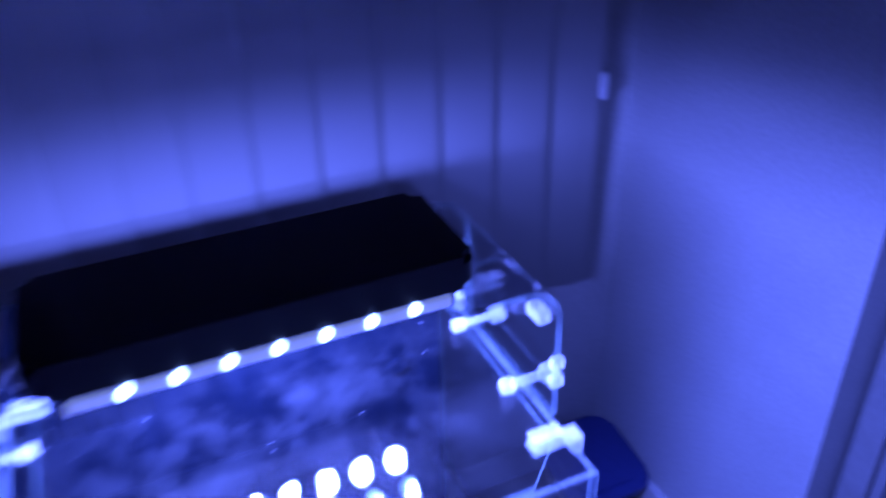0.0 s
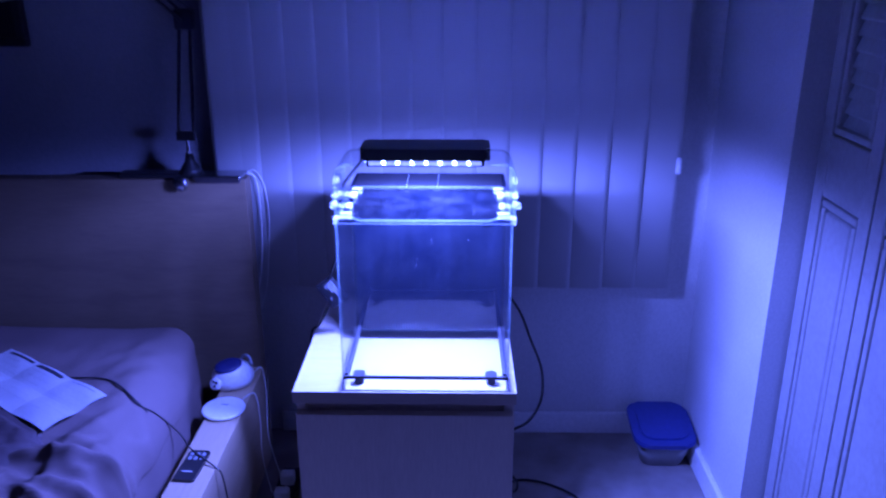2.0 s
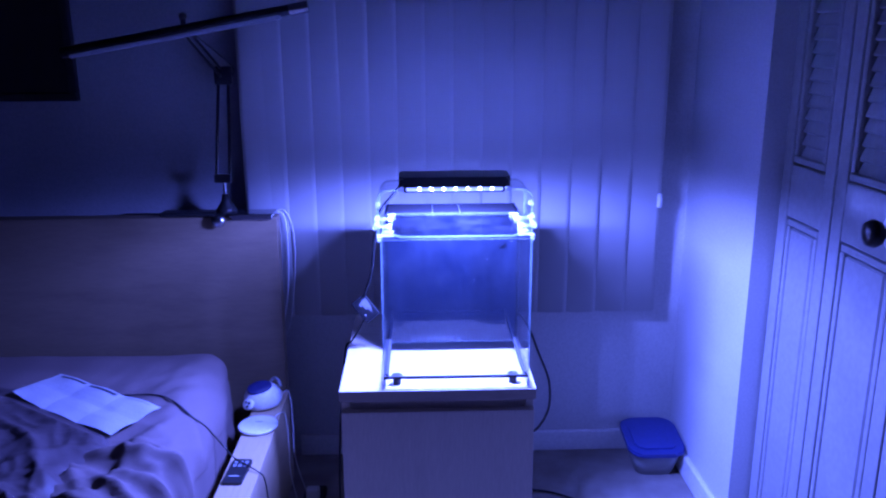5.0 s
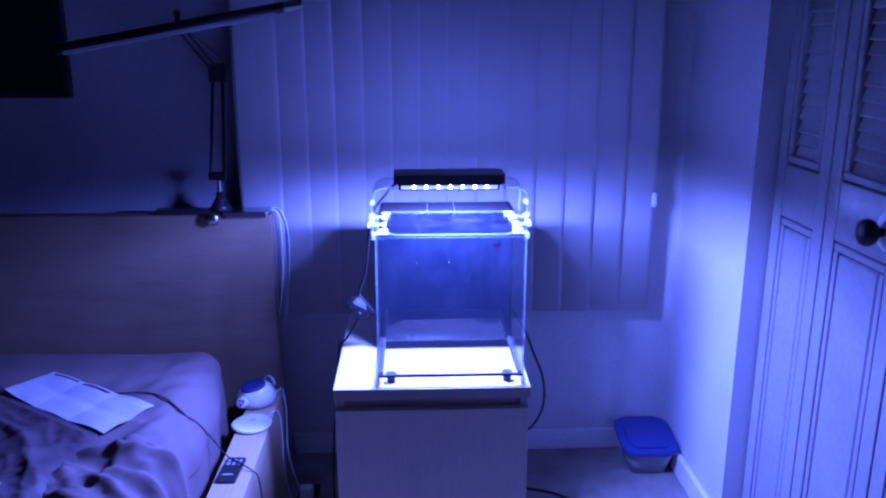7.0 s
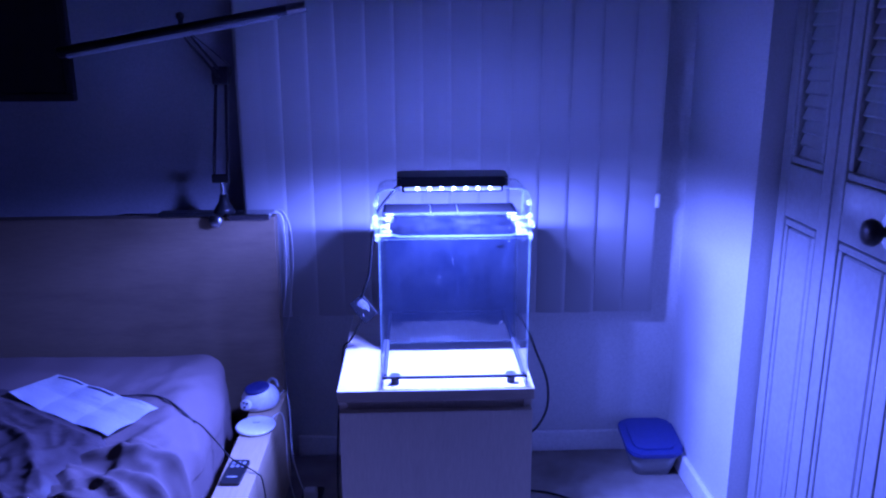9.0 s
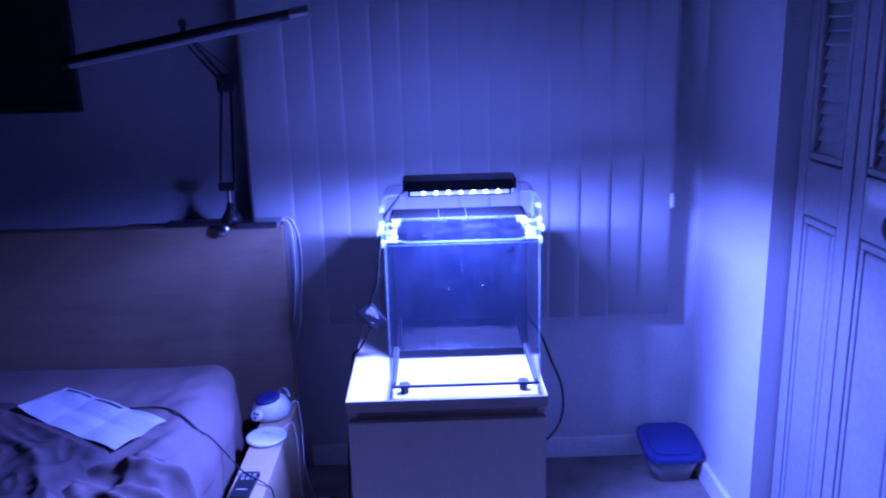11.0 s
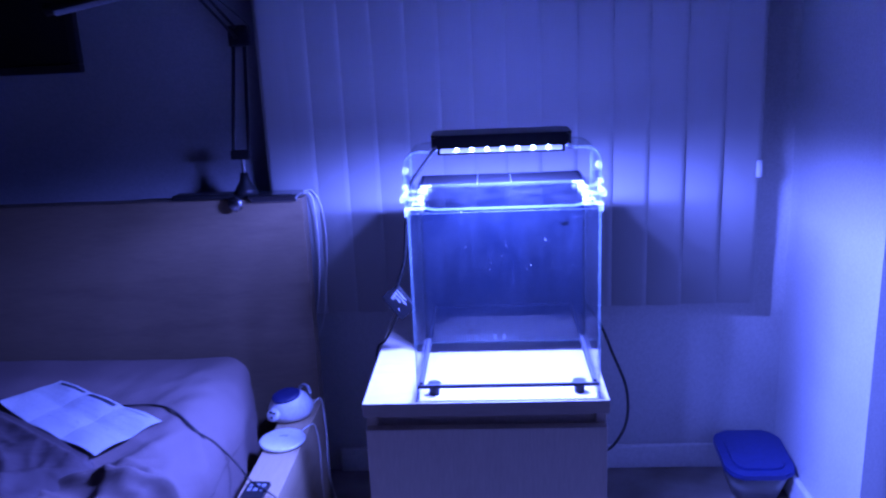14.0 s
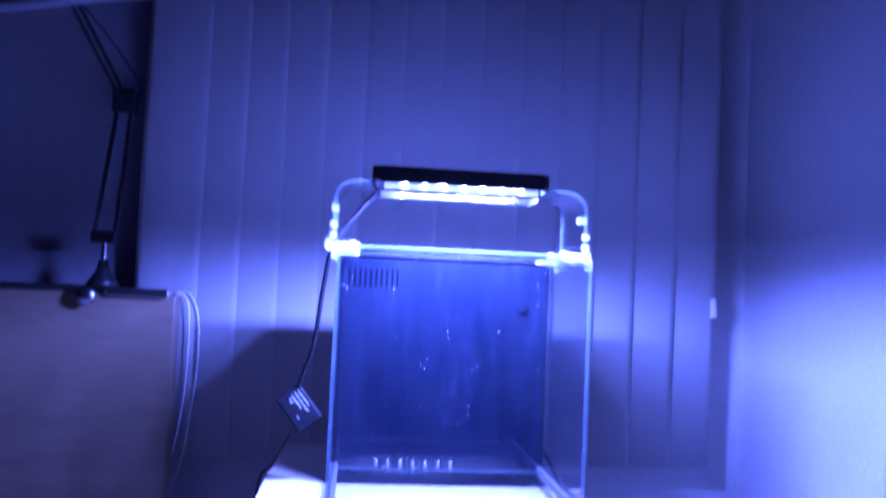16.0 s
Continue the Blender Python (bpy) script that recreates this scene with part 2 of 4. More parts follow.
# ---- mesh builders ----
def part(name, bm, material, parent=None, label="", smooth=False):
    me = bpy.data.meshes.new(name)
    bm.normal_update()
    bm.to_mesh(me)
    bm.free()
    for m in (material if isinstance(material, (list, tuple)) else [material]):
        me.materials.append(m)
    if smooth:
        me.polygons.foreach_set("use_smooth", [True] * len(me.polygons))
    ob = new(name, me)
    if parent is not None:
        ob.parent = parent
        ob.matrix_parent_inverse = Matrix.Translation(-parent.location) if parent.type == "EMPTY" else parent.matrix_basis.inverted()
    if label:
        ob["label"] = label
    return ob


def thing(name, place, label, category, group="", kind=""):
    ob = new(name)
    ob.empty_display_size = 0.05
    ob.location = place
    return tagged(ob, label, category, group, kind)


def box(lo, hi, bevel=0.0, segments=2):
    bm = bmesh.new()
    bmesh.ops.create_cube(bm, size=1.0)
    size, mid = [h - l for l, h in zip(lo, hi)], [(h + l) / 2 for l, h in zip(lo, hi)]
    for v in bm.verts:
        v.co = Vector([c * s + m for c, s, m in zip(v.co, size, mid)])
    if bevel:
        bmesh.ops.bevel(bm, geom=list(bm.edges), offset=min(bevel, min(size) * 0.45), segments=segments, profile=0.5, affect="EDGES")
    return bm


def pane(lo, hi, thin):
    """A glass pane: faces clear (slot 0), narrow edges milky: lit top (slot 1), dimmer rest (slot 2)."""
    bm = box(lo, hi)
    bm.normal_update()
    for f in bm.faces:
        n = f.normal
        f.material_index = 0 if abs(n[thin]) > 0.9 else (1 if n.z > 0.9 else 2)
    return bm


def cyl(a, b, r, r2=None, n=20, caps=True):
    a, b = Vector(a), Vector(b)
    bm = bmesh.new()
    bmesh.ops.create_cone(bm, cap_ends=caps, segments=n, radius1=r, radius2=r if r2 is None else r2, depth=(b - a).length)
    m = Matrix.Translation((a + b) / 2) @ (b - a).to_track_quat("Z", "Y").to_matrix().to_4x4()
    bmesh.ops.transform(bm, matrix=m, verts=bm.verts)
    return bm


def lathe(profile, n=28, m=None):
    """Rings of (radius, height) turned about z."""
    bm = bmesh.new()
    rings = [[bm.verts.new((r * math.cos(2 * math.pi * i / n), r * math.sin(2 * math.pi * i / n), z)) for i in range(n)] for r, z in profile]
    for p, q in zip(rings, rings[1:]):
        for i in range(n):
            bm.faces.new((p[i], p[(i + 1) % n], q[(i + 1) % n], q[i]))
    bm.faces.new(list(reversed(rings[0])))
    bm.faces.new(rings[-1])
    if m is not None:
        bmesh.ops.transform(bm, matrix=m, verts=bm.verts)
    return bm


def spline(points, steps=8):
    p = [Vector(q) for q in points]
    p = [2 * p[0] - p[1], *p, 2 * p[-1] - p[-2]]
    out = []
    for a, b, c, d in zip(p, p[1:], p[2:], p[3:]):
        for k in range(steps):
            t = k / steps
            out.append(0.5 * (2 * b + (c - a) * t + (2 * a - 5 * b + 4 * c - d) * t * t + (3 * b - a - 3 * c + d) * t ** 3))
    return [*out, p[-2]]


def tube(points, r, n=8, steps=8):
    path = spline(points, steps)
    bm, rings = bmesh.new(), []
    side = None
    for i, c in enumerate(path):
        way = (path[min(i + 1, len(path) - 1)] - path[max(i - 1, 0)]).normalized()
        side = way.orthogonal() if side is None else side - way * side.dot(way)
        side.normalize()
        up = way.cross(side)
        rings.append([bm.verts.new(c + r * (math.cos(2 * math.pi * k / n) * side + math.sin(2 * math.pi * k / n) * up)) for k in range(n)])
    for p, q in zip(rings, rings[1:]):
        for k in range(n):
            bm.faces.new((p[k], p[(k + 1) % n], q[(k + 1) % n], q[k]))
    bm.faces.new(list(reversed(rings[0])))
    bm.faces.new(rings[-1])
    return bm


def prism(outline, z0, z1, bevel=0.0):
    bm = bmesh.new()
    low, top = [bm.verts.new((x, y, z0)) for x, y in outline], [bm.verts.new((x, y, z1)) for x, y in outline]
    n = len(outline)
    for i in range(n):
        bm.faces.new((low[i], low[(i + 1) % n], top[(i + 1) % n], top[i]))
    bm.faces.new(list(reversed(low)))
    bm.faces.new(top)
    if bevel:
        bmesh.ops.bevel(bm, geom=[e for e in bm.edges if abs(e.verts[0].co.z - e.verts[1].co.z) < 1e-6], offset=bevel, segments=2, affect="EDGES")
    return bm


def round_rect(x0, y0, x1, y1, r, n=6):
    out = []
    for cx, cy, a in ((x1 - r, y1 - r, 0), (x0 + r, y1 - r, 90), (x0 + r, y0 + r, 180), (x1 - r, y0 + r, 270)):
        out += [(cx + r * math.cos(radians(a + 90 * k / n)), cy + r * math.sin(radians(a + 90 * k / n))) for k in range(n + 1)]
    return out


# ---- the room ----
X0, Y0 = -3.5, -3.4
tagged(part("floor", box((X0 - 0.1, Y0 - 0.1, FLOOR - 0.08), (1.6, WALL_Y + 0.25, FLOOR)), CARPET), "grey-brown cut-pile bedroom carpet", "floor", kind="structure")
tagged(part("ceiling", box((X0 - 0.1, Y0 - 0.1, CEIL), (1.6, WALL_Y + 0.25, CEIL + 0.1)), CEILING), "plain unseen bedroom ceiling, darkened to cut bounced light", "ceiling", kind="structure")
WIN = (-0.36, 0.66, 0.56, 2.0)
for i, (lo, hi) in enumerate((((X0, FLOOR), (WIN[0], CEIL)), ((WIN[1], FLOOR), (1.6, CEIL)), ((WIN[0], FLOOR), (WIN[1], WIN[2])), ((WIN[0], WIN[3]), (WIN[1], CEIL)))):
    paint, words = (WALL_SHADE, "plaster wall behind the bed, dimness put into its colour") if i == 0 else (WALL, "white painted plaster wall round the window")
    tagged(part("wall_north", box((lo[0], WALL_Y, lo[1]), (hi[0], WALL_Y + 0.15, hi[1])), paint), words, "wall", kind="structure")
tagged(part("wall_west", box((X0 - 0.1, Y0, FLOOR), (X0, WALL_Y + 0.15, CEIL)), WALL_FAR), "unseen wall beyond the bed, dark to cut bounced light", "wall", kind="structure")
tagged(part("wall_south", box((X0, Y0 - 0.1, FLOOR), (1.6, Y0, CEIL)), WALL_FAR), "unseen wall behind the bed's foot, dark to cut bounced light", "wall", kind="structure")
tagged(part("wall_east", box((WALL_X, JAMB_Y, FLOOR), (WALL_X + 0.12, WALL_Y, CEIL)), WALL), "white painted plaster wall beside the closet", "wall", kind="structure")
tagged(part("wall_east", box((WALL_X, Y0, FLOOR), (WALL_X + 0.12, -0.46, CEIL)), WALL), "white painted plaster wall beside the closet", "wall", kind="structure")
tagged(part("wall_east", box((WALL_X, -0.46, 2.04), (WALL_X + 0.12, JAMB_Y, CEIL)), WALL), "white painted plaster wall over the closet", "wall", kind="structure")
tagged(part("wall_closet", box((1.5, Y0, FLOOR), (1.6, WALL_Y, CEIL)), WALL), "plain back wall inside the closet", "wall", kind="structure")


def baseboard(lo, hi):
    tagged(part("baseboard", box(lo, hi, 0.004), TRIM), "white painted wooden baseboard along the wall", "baseboard", kind="structure")


baseboard((-0.30, WALL_Y - 0.013, FLOOR), (WALL_X - 0.016, WALL_Y, FLOOR + 0.066))
baseboard((WALL_X - 0.016, JAMB_Y + 0.004, FLOOR), (WALL_X, WALL_Y - 0.001, FLOOR + 0.066))

# window behind the blind
window = thing("window_1", (0.15, WALL_Y + 0.08, 1.2), "white framed window, dark at night behind the blind", "window", kind="structure")
x0, x1, z0, z1 = WIN
for lo, hi in (((x0, z0), (x1, z0 + 0.05)), ((x0, z1 - 0.05), (x1, z1)), ((x0, z0 + 0.05), (x0 + 0.05, z1 - 0.05)), ((x1 - 0.05, z0 + 0.05), (x1, z1 - 0.05)), ((0.12, z0 + 0.05), (0.18, z1 - 0.05))):
    part("window_frame", box((lo[0], WALL_Y + 0.05, lo[1]), (hi[0], WALL_Y + 0.10, hi[1]), 0.004), TRIM, window)
for a, b in ((x0 + 0.05, 0.12), (0.18, x1 - 0.05)):
    part("pane", box((a, WALL_Y + 0.072, z0 + 0.05), (b, WALL_Y + 0.078, z1 - 0.05)), GLASS, window)
tagged(part("backdrop", box((X0, WALL_Y + 1.0, FLOOR), (1.6, WALL_Y + 1.05, 3.0)), PICTURE), "dark night beyond the window", "backdrop", kind="structure")


# ---- vertical blind ----
def vertical_blind():
    blind = thing("vertical_blind", (0.15, 0.99, 2.08), "closed white fabric vertical blind over the window", "blind")
    part("headrail", box((-0.45, 0.965, 2.05), (0.745, 1.02, 2.09), 0.004), TRIM, blind)
    part("bracket", box((-0.30, 1.0195, 2.06), (-0.26, WALL_Y, 2.09)), TRIM, blind)
    part("bracket", box((0.56, 1.02, 2.06), (0.60, WALL_Y, 2.09)), TRIM, blind)
    width, drop = 0.095, 1.582
    bm = bmesh.new()
    prof = [(-0.5 + k / 8) for k in range(9)]
    low, top, low2, top2 = [], [], [], []
    for u in prof:
        x, y = u * width, 0.0042 * (4 * u * u - 1)
        low.append(bm.verts.new((x, y, 0.0)))
        top.append(bm.verts.new((x, y, drop)))
        low2.append(bm.verts.new((x, y + 0.0009, 0.0)))
        top2.append(bm.verts.new((x, y + 0.0009, drop)))
    for k in range(8):
        bm.faces.new((low[k], low[k + 1], top[k + 1], top[k]))
        bm.faces.new((low2[k + 1], low2[k], top2[k], top2[k + 1]))
        bm.faces.new((low[k + 1], low[k], low2[k], low2[k + 1]))
        bm.faces.new((top[k], top[k + 1], top2[k + 1], top2[k]))
    for k, flip in ((0, False), (8, True)):
        q = (low[k], top[k], top2[k], low2[k])
        bm.faces.new(tuple(reversed(q)) if flip else q)
    first = part("vane", bm, VANE, blind, smooth=True)
    rng = random.Random(4)
    for i in range(15):
        ob = first if i == 0 else first.copy()
        if i:
            scene.collection.objects.link(ob)
        # the carriers stand a little wider apart towards the stacked end
        x = -0.370 + 0.0755 * i + 0.00052 * max(0, i - 7) ** 2 + 0.0035 * max(0, i - 7)
        ob.matrix_basis = pose(x - 0.0410 if i else -0.359, 1.006, 0.468 + rng.uniform(-0.002, 0.002), rng.uniform(-0.15, 0.15), rng.uniform(-0.12, 0.12), -3.8 + rng.uniform(-0.7, 0.7))
    part("cord", tube([(0.715, 1.014, 2.05), (0.722, 1.016, 1.4), (0.726, 1.016, 0.806)], 0.0012, 6), WHITE, blind)
    part("cord_weight", lathe([(0.004, 0.040), (0.0075, 0.037), (0.0078, 0.003), (0.006, 0.0)], 14, Matrix.Translation((0.741, 1.004, 0.772))), WHITE, blind, "white plastic cord weight", True)
    return blind


vertical_blind()


# ---- closet doors ----
def closet_leaf(y_hi, y_lo, knob_y=None):
    leaf = thing("closet_door", (DOOR_X, y_hi, FLOOR + 0.01), "white louvred bifold closet door, closed, dimmed to grey", "door", group="bifold closet doors")
    stile, x0, x1 = 0.040, DOOR_X, DOOR_X + 0.032
    zb, zt = FLOOR + 0.012, 2.0
    ya, yb = y_lo + stile, y_hi - stile
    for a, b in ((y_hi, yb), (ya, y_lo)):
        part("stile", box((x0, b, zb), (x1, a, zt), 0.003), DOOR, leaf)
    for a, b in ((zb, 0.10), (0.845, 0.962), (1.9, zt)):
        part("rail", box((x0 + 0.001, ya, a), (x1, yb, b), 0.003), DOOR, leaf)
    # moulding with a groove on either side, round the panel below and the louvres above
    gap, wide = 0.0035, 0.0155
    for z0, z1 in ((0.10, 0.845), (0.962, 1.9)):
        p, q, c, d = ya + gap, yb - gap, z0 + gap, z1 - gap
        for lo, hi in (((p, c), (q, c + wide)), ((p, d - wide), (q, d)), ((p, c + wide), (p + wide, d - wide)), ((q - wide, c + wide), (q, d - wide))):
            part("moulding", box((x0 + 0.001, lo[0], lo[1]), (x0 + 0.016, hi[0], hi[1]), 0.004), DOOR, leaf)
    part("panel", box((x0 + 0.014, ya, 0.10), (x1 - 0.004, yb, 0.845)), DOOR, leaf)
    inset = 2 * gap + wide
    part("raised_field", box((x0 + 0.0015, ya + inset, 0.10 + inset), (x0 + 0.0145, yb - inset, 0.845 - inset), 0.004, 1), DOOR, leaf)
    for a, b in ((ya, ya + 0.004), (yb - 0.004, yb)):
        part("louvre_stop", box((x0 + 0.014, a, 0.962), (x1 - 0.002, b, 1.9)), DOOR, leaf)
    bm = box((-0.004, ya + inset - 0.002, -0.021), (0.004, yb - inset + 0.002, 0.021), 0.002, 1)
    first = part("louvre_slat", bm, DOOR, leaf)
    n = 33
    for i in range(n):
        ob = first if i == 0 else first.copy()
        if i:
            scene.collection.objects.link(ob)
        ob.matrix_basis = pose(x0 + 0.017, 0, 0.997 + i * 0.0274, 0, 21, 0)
    if knob_y is not None:
        turn = Matrix.Translation((x0, knob_y, 0.903)) @ Matrix.Rotation(radians(-90), 4, "Y")
        part("rosette", lathe([(0.035, 0.0), (0.035, 0.004), (0.028, 0.009), (0.012, 0.012)], 24, turn), WHITE, leaf, "white knob rosette", True)
        part("knob", lathe([(0.008, 0.008), (0.009, 0.022), (0.021, 0.030), (0.025, 0.040), (0.021, 0.050), (0.010, 0.055), (0.002, 0.056)], 24, turn), KNOB, leaf, "dark round door knob", True)
    return leaf


closet_leaf(0.592, 0.366)
closet_leaf(0.361, 0.101, 0.145)
closet_leaf(0.096, -0.178)
closet_leaf(-0.183, -0.455)
tagged(part("trim", box((WALL_X + 0.002, -0.455, 2.004), (WALL_X + 0.11, JAMB_Y - 0.003, 2.038)), TRIM), "white painted closet door head trim", "trim", kind="structure")


# ---- nightstand ----
def nightstand():
    ns = thing("nightstand", (0.105, 0.59, FLOOR), "pale birch veneer nightstand with two plain drawers", "nightstand")
    xa, xb, ya, yb = -0.10, 0.308, 0.352, 0.83
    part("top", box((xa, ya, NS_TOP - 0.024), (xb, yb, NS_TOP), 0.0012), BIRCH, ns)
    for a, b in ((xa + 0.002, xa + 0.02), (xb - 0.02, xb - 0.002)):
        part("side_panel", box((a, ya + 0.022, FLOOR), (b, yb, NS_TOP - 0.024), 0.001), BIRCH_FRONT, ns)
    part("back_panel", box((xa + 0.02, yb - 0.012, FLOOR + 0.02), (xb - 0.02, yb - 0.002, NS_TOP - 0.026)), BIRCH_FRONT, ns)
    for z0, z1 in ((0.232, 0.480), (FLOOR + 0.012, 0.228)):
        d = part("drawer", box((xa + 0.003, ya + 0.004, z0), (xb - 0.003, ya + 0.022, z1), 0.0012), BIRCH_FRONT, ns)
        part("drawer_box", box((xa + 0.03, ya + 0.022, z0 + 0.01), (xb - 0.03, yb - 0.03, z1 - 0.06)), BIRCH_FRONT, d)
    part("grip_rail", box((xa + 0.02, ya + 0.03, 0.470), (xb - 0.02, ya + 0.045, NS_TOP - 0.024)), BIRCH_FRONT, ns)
    return ns


nightstand()

# ---- aquarium ----
TX0, TX1, TY0, TYP, TY1, TZ0, TZ1 = -0.008, 0.293, 0.358, 0.566, 0.670, NS_TOP + 0.002, 0.848
TW = 0.004
RIM = 0.857


def aquarium():
    tank = thing("aquarium", (0.143, 0.53, NS_TOP), "empty rimless glass nano aquarium with black rear chamber", "aquarium")
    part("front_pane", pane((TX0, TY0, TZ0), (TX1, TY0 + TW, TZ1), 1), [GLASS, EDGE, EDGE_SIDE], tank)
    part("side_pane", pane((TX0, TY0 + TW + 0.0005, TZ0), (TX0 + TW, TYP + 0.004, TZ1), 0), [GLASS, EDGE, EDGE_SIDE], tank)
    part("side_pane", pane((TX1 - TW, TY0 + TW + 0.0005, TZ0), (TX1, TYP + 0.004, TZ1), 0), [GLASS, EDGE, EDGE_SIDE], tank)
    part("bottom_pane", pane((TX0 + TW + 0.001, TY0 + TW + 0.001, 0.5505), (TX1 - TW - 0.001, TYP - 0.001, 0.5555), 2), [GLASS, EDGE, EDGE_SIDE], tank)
    # chamber wall with the slotted overflow and the return hole
    bm = bmesh.new()
    xs = [TX0 + TW + 0.001]
    for k in range(10):
        xs += [0.004 + k * 0.0075, 0.004 + k * 0.0075 + 0.0025]
    hx, hz, hr = 0.252, 0.787, 0.0055
    xs += [hx - hr, hx + hr, TX1 - TW - 0.001]
    zs = [0.5540, hz - hr, hz + hr, 0.806, 0.832, TZ1 - 0.002]
    for i in range(len(xs) - 1):
        for j in range(len(zs) - 1):
            slot = i % 2 == 1 and i < 20 and j == 3
            hole = abs(xs[i] - (hx - hr)) < 1e-6 and j == 1
            if not slot and not hole:
                a, b, c, d = xs[i], xs[i + 1], zs[j], zs[j + 1]
                bm.faces.new([bm.verts.new(p) for p in ((a, TYP, c), (b, TYP, c), (b, TYP, d), (a, TYP, d))])
    bmesh.ops.remove_doubles(bm, verts=bm.verts, dist=1e-5)
    geo = bmesh.ops.extrude_face_region(bm, geom=list(bm.faces))
    bmesh.ops.translate(bm, verts=[g for g in geo["geom"] if isinstance(g, bmesh.types.BMVert)], vec=(0, 0.004, 0))
    bmesh.ops.recalc_face_normals(bm, faces=bm.faces)
    part("chamber_wall", bm, ACRYLIC, tank, "glossy black acrylic wall with overflow slots")
    tube_m = Matrix.Translation((hx, TYP - 0.004, hz)) @ Matrix.Rotation(radians(-90), 4, "X")
    ring = lathe([(0.0054, 0.0), (0.0070, 0.0), (0.0070, 0.0025), (0.0054, 0.0025)], 20, tube_m)
    part("return_grommet", ring, ACRYLIC, tank, smooth=False)
    part("return_nozzle", cyl((hx, TYP - 0.0025, hz), (hx, TYP + 0.006, hz), 0.0052, n=20), ACRYLIC, tank, "dark return outlet")
    part("back_panel", box((TX0, TY1 - 0.005, TZ0), (TX1, TY1, RIM)), ACRYLIC, tank, "black rear panel")
    for a in (TX0, TX1 - 0.005):
        part("chamber_side", box((a, TYP + 0.0045, TZ0), (a + 0.005, TY1 - 0.0055, RIM)), ACRYLIC, tank, "black chamber side")
    for a, b in ((TX0 + 0.0055, 0.0990), (0.1010, 0.1595), (0.1615, TX1 - 0.0055)):
        part("chamber_cover", box((a, TYP + 0.0065, RIM - 0.007), (b, TY1 - 0.006, RIM - 0.001), 0.001), CASE, tank, "matt black chamber cover plate")
    for x in (0.1000, 0.1605):
        part("chamber_divider", box((x - 0.0007, TYP + 0.012, TZ1 - 0.03), (x + 0.0007, TY1 - 0.012, RIM)), SLIT, tank, "pale clear divider between the cover plates")
    part("chamber_floor", box((TX0 + 0.006, TYP + 0.005, 0.5505), (TX1 - 0.006, TY1 - 0.006, 0.5555)), ACRYLIC, tank)
    # milky lips of the seven intake slits at the foot of the chamber wall
    for k in range(7):
        x = 0.054 + 0.0175 * k
        part("intake_slit", box((x - 0.0024, TYP - 0.0022, 0.5570), (x + 0.0024, TYP - 0.0002, 0.5660), 0.0006, 1), SLIT, tank, "pale slit in the chamber wall")
    # black silicone round the bottom pane
    h0, h1 = 0.5505, 0.5572
    part("silicone_seam", box((TX0 + 0.001, TY0 + TW + 0.0002, h0), (TX1 - 0.001, TY0 + TW + 0.004, h1), 0.001), RUBBER, tank)
    for a, b in ((TX0 + TW + 0.0002, TX0 + TW + 0.0066), (TX1 - TW - 0.0066, TX1 - TW - 0.0002)):
        part("silicone_seam", box((a, TY0 + TW + 0.004, h0), (b, TYP, h1 + 0.0045), 0.001), RUBBER, tank)
    for x in (0.019, 0.262):
        for y in (0.388, 0.645):
            m = Matrix.Translation((x, y, NS_TOP))
            part("rubber_foot", lathe([(0.0085, 0.0), (0.0085, 0.012), (0.0115, 0.0185), (0.0115, 0.0203)], 20, m), RUBBER, tank)
    for x, out in ((TX0, -1), (TX1, 1)):
        for y in (0.389, 0.548):
            b = box((min(x - out * 0.026, x + out * 0.007), y - 0.006, 0.8485), (max(x - out * 0.026, x + out * 0.007), y + 0.006, 0.8515), 0.001)
            clip = part("lid_clip", b, CLIP, tank, "clear plastic lid clip")
            part("clip_jaw", box((min(x + out * 0.0005, x + out * 0.007), y - 0.006, 0.838), (max(x + out * 0.0005, x + out * 0.007), y + 0.006, 0.8483), 0.001), CLIP, clip)
            part("clip_lip", box((min(x - out * 0.006, x - out * 0.026), y - 0.005, 0.8565), (max(x - out * 0.006, x - out * 0.026), y + 0.005, 0.859), 0.001), CLIP, clip)
    return tank


aquarium()


def glass_lid():
    """A loose cover pane with cut front corners on the four clips."""
    out = [(0.034, 0.359), (0.252, 0.359), (0.281, 0.386), (0.281, 0.572), (0.011, 0.572), (0.011, 0.386)]
    bm = prism(out, 0.852, 0.856)
    bm.normal_update()
    for f in bm.faces:
        f.material_index = 0 if abs(f.normal.z) > 0.9 else 1
    return tagged(part("glass_lid", bm, [LID_GLASS, EDGE_SIDE]), "water-spotted glass cover pane with cut corners on the tank", "lid")


glass_lid()


# ---- aquarium lamp on its bent acrylic bracket ----
def wing_outline(out):
    """Side profile in x, z of one bent wing: up from the clamp, round the bend and in under the housing."""
    x, end, zt, r = (-0.0165, 0.037, 0.9385, 0.026) if out < 0 else (0.3005, 0.2475, 0.9385, 0.026)
    bend = [(x - out * r + out * r * math.cos(radians(a)), zt - r + r * math.sin(radians(a))) for a in range(0, 91, 10)]
    pts = [(x, 0.842)] + bend + [(end, zt)]
    return pts if out < 0 else pts[::-1]


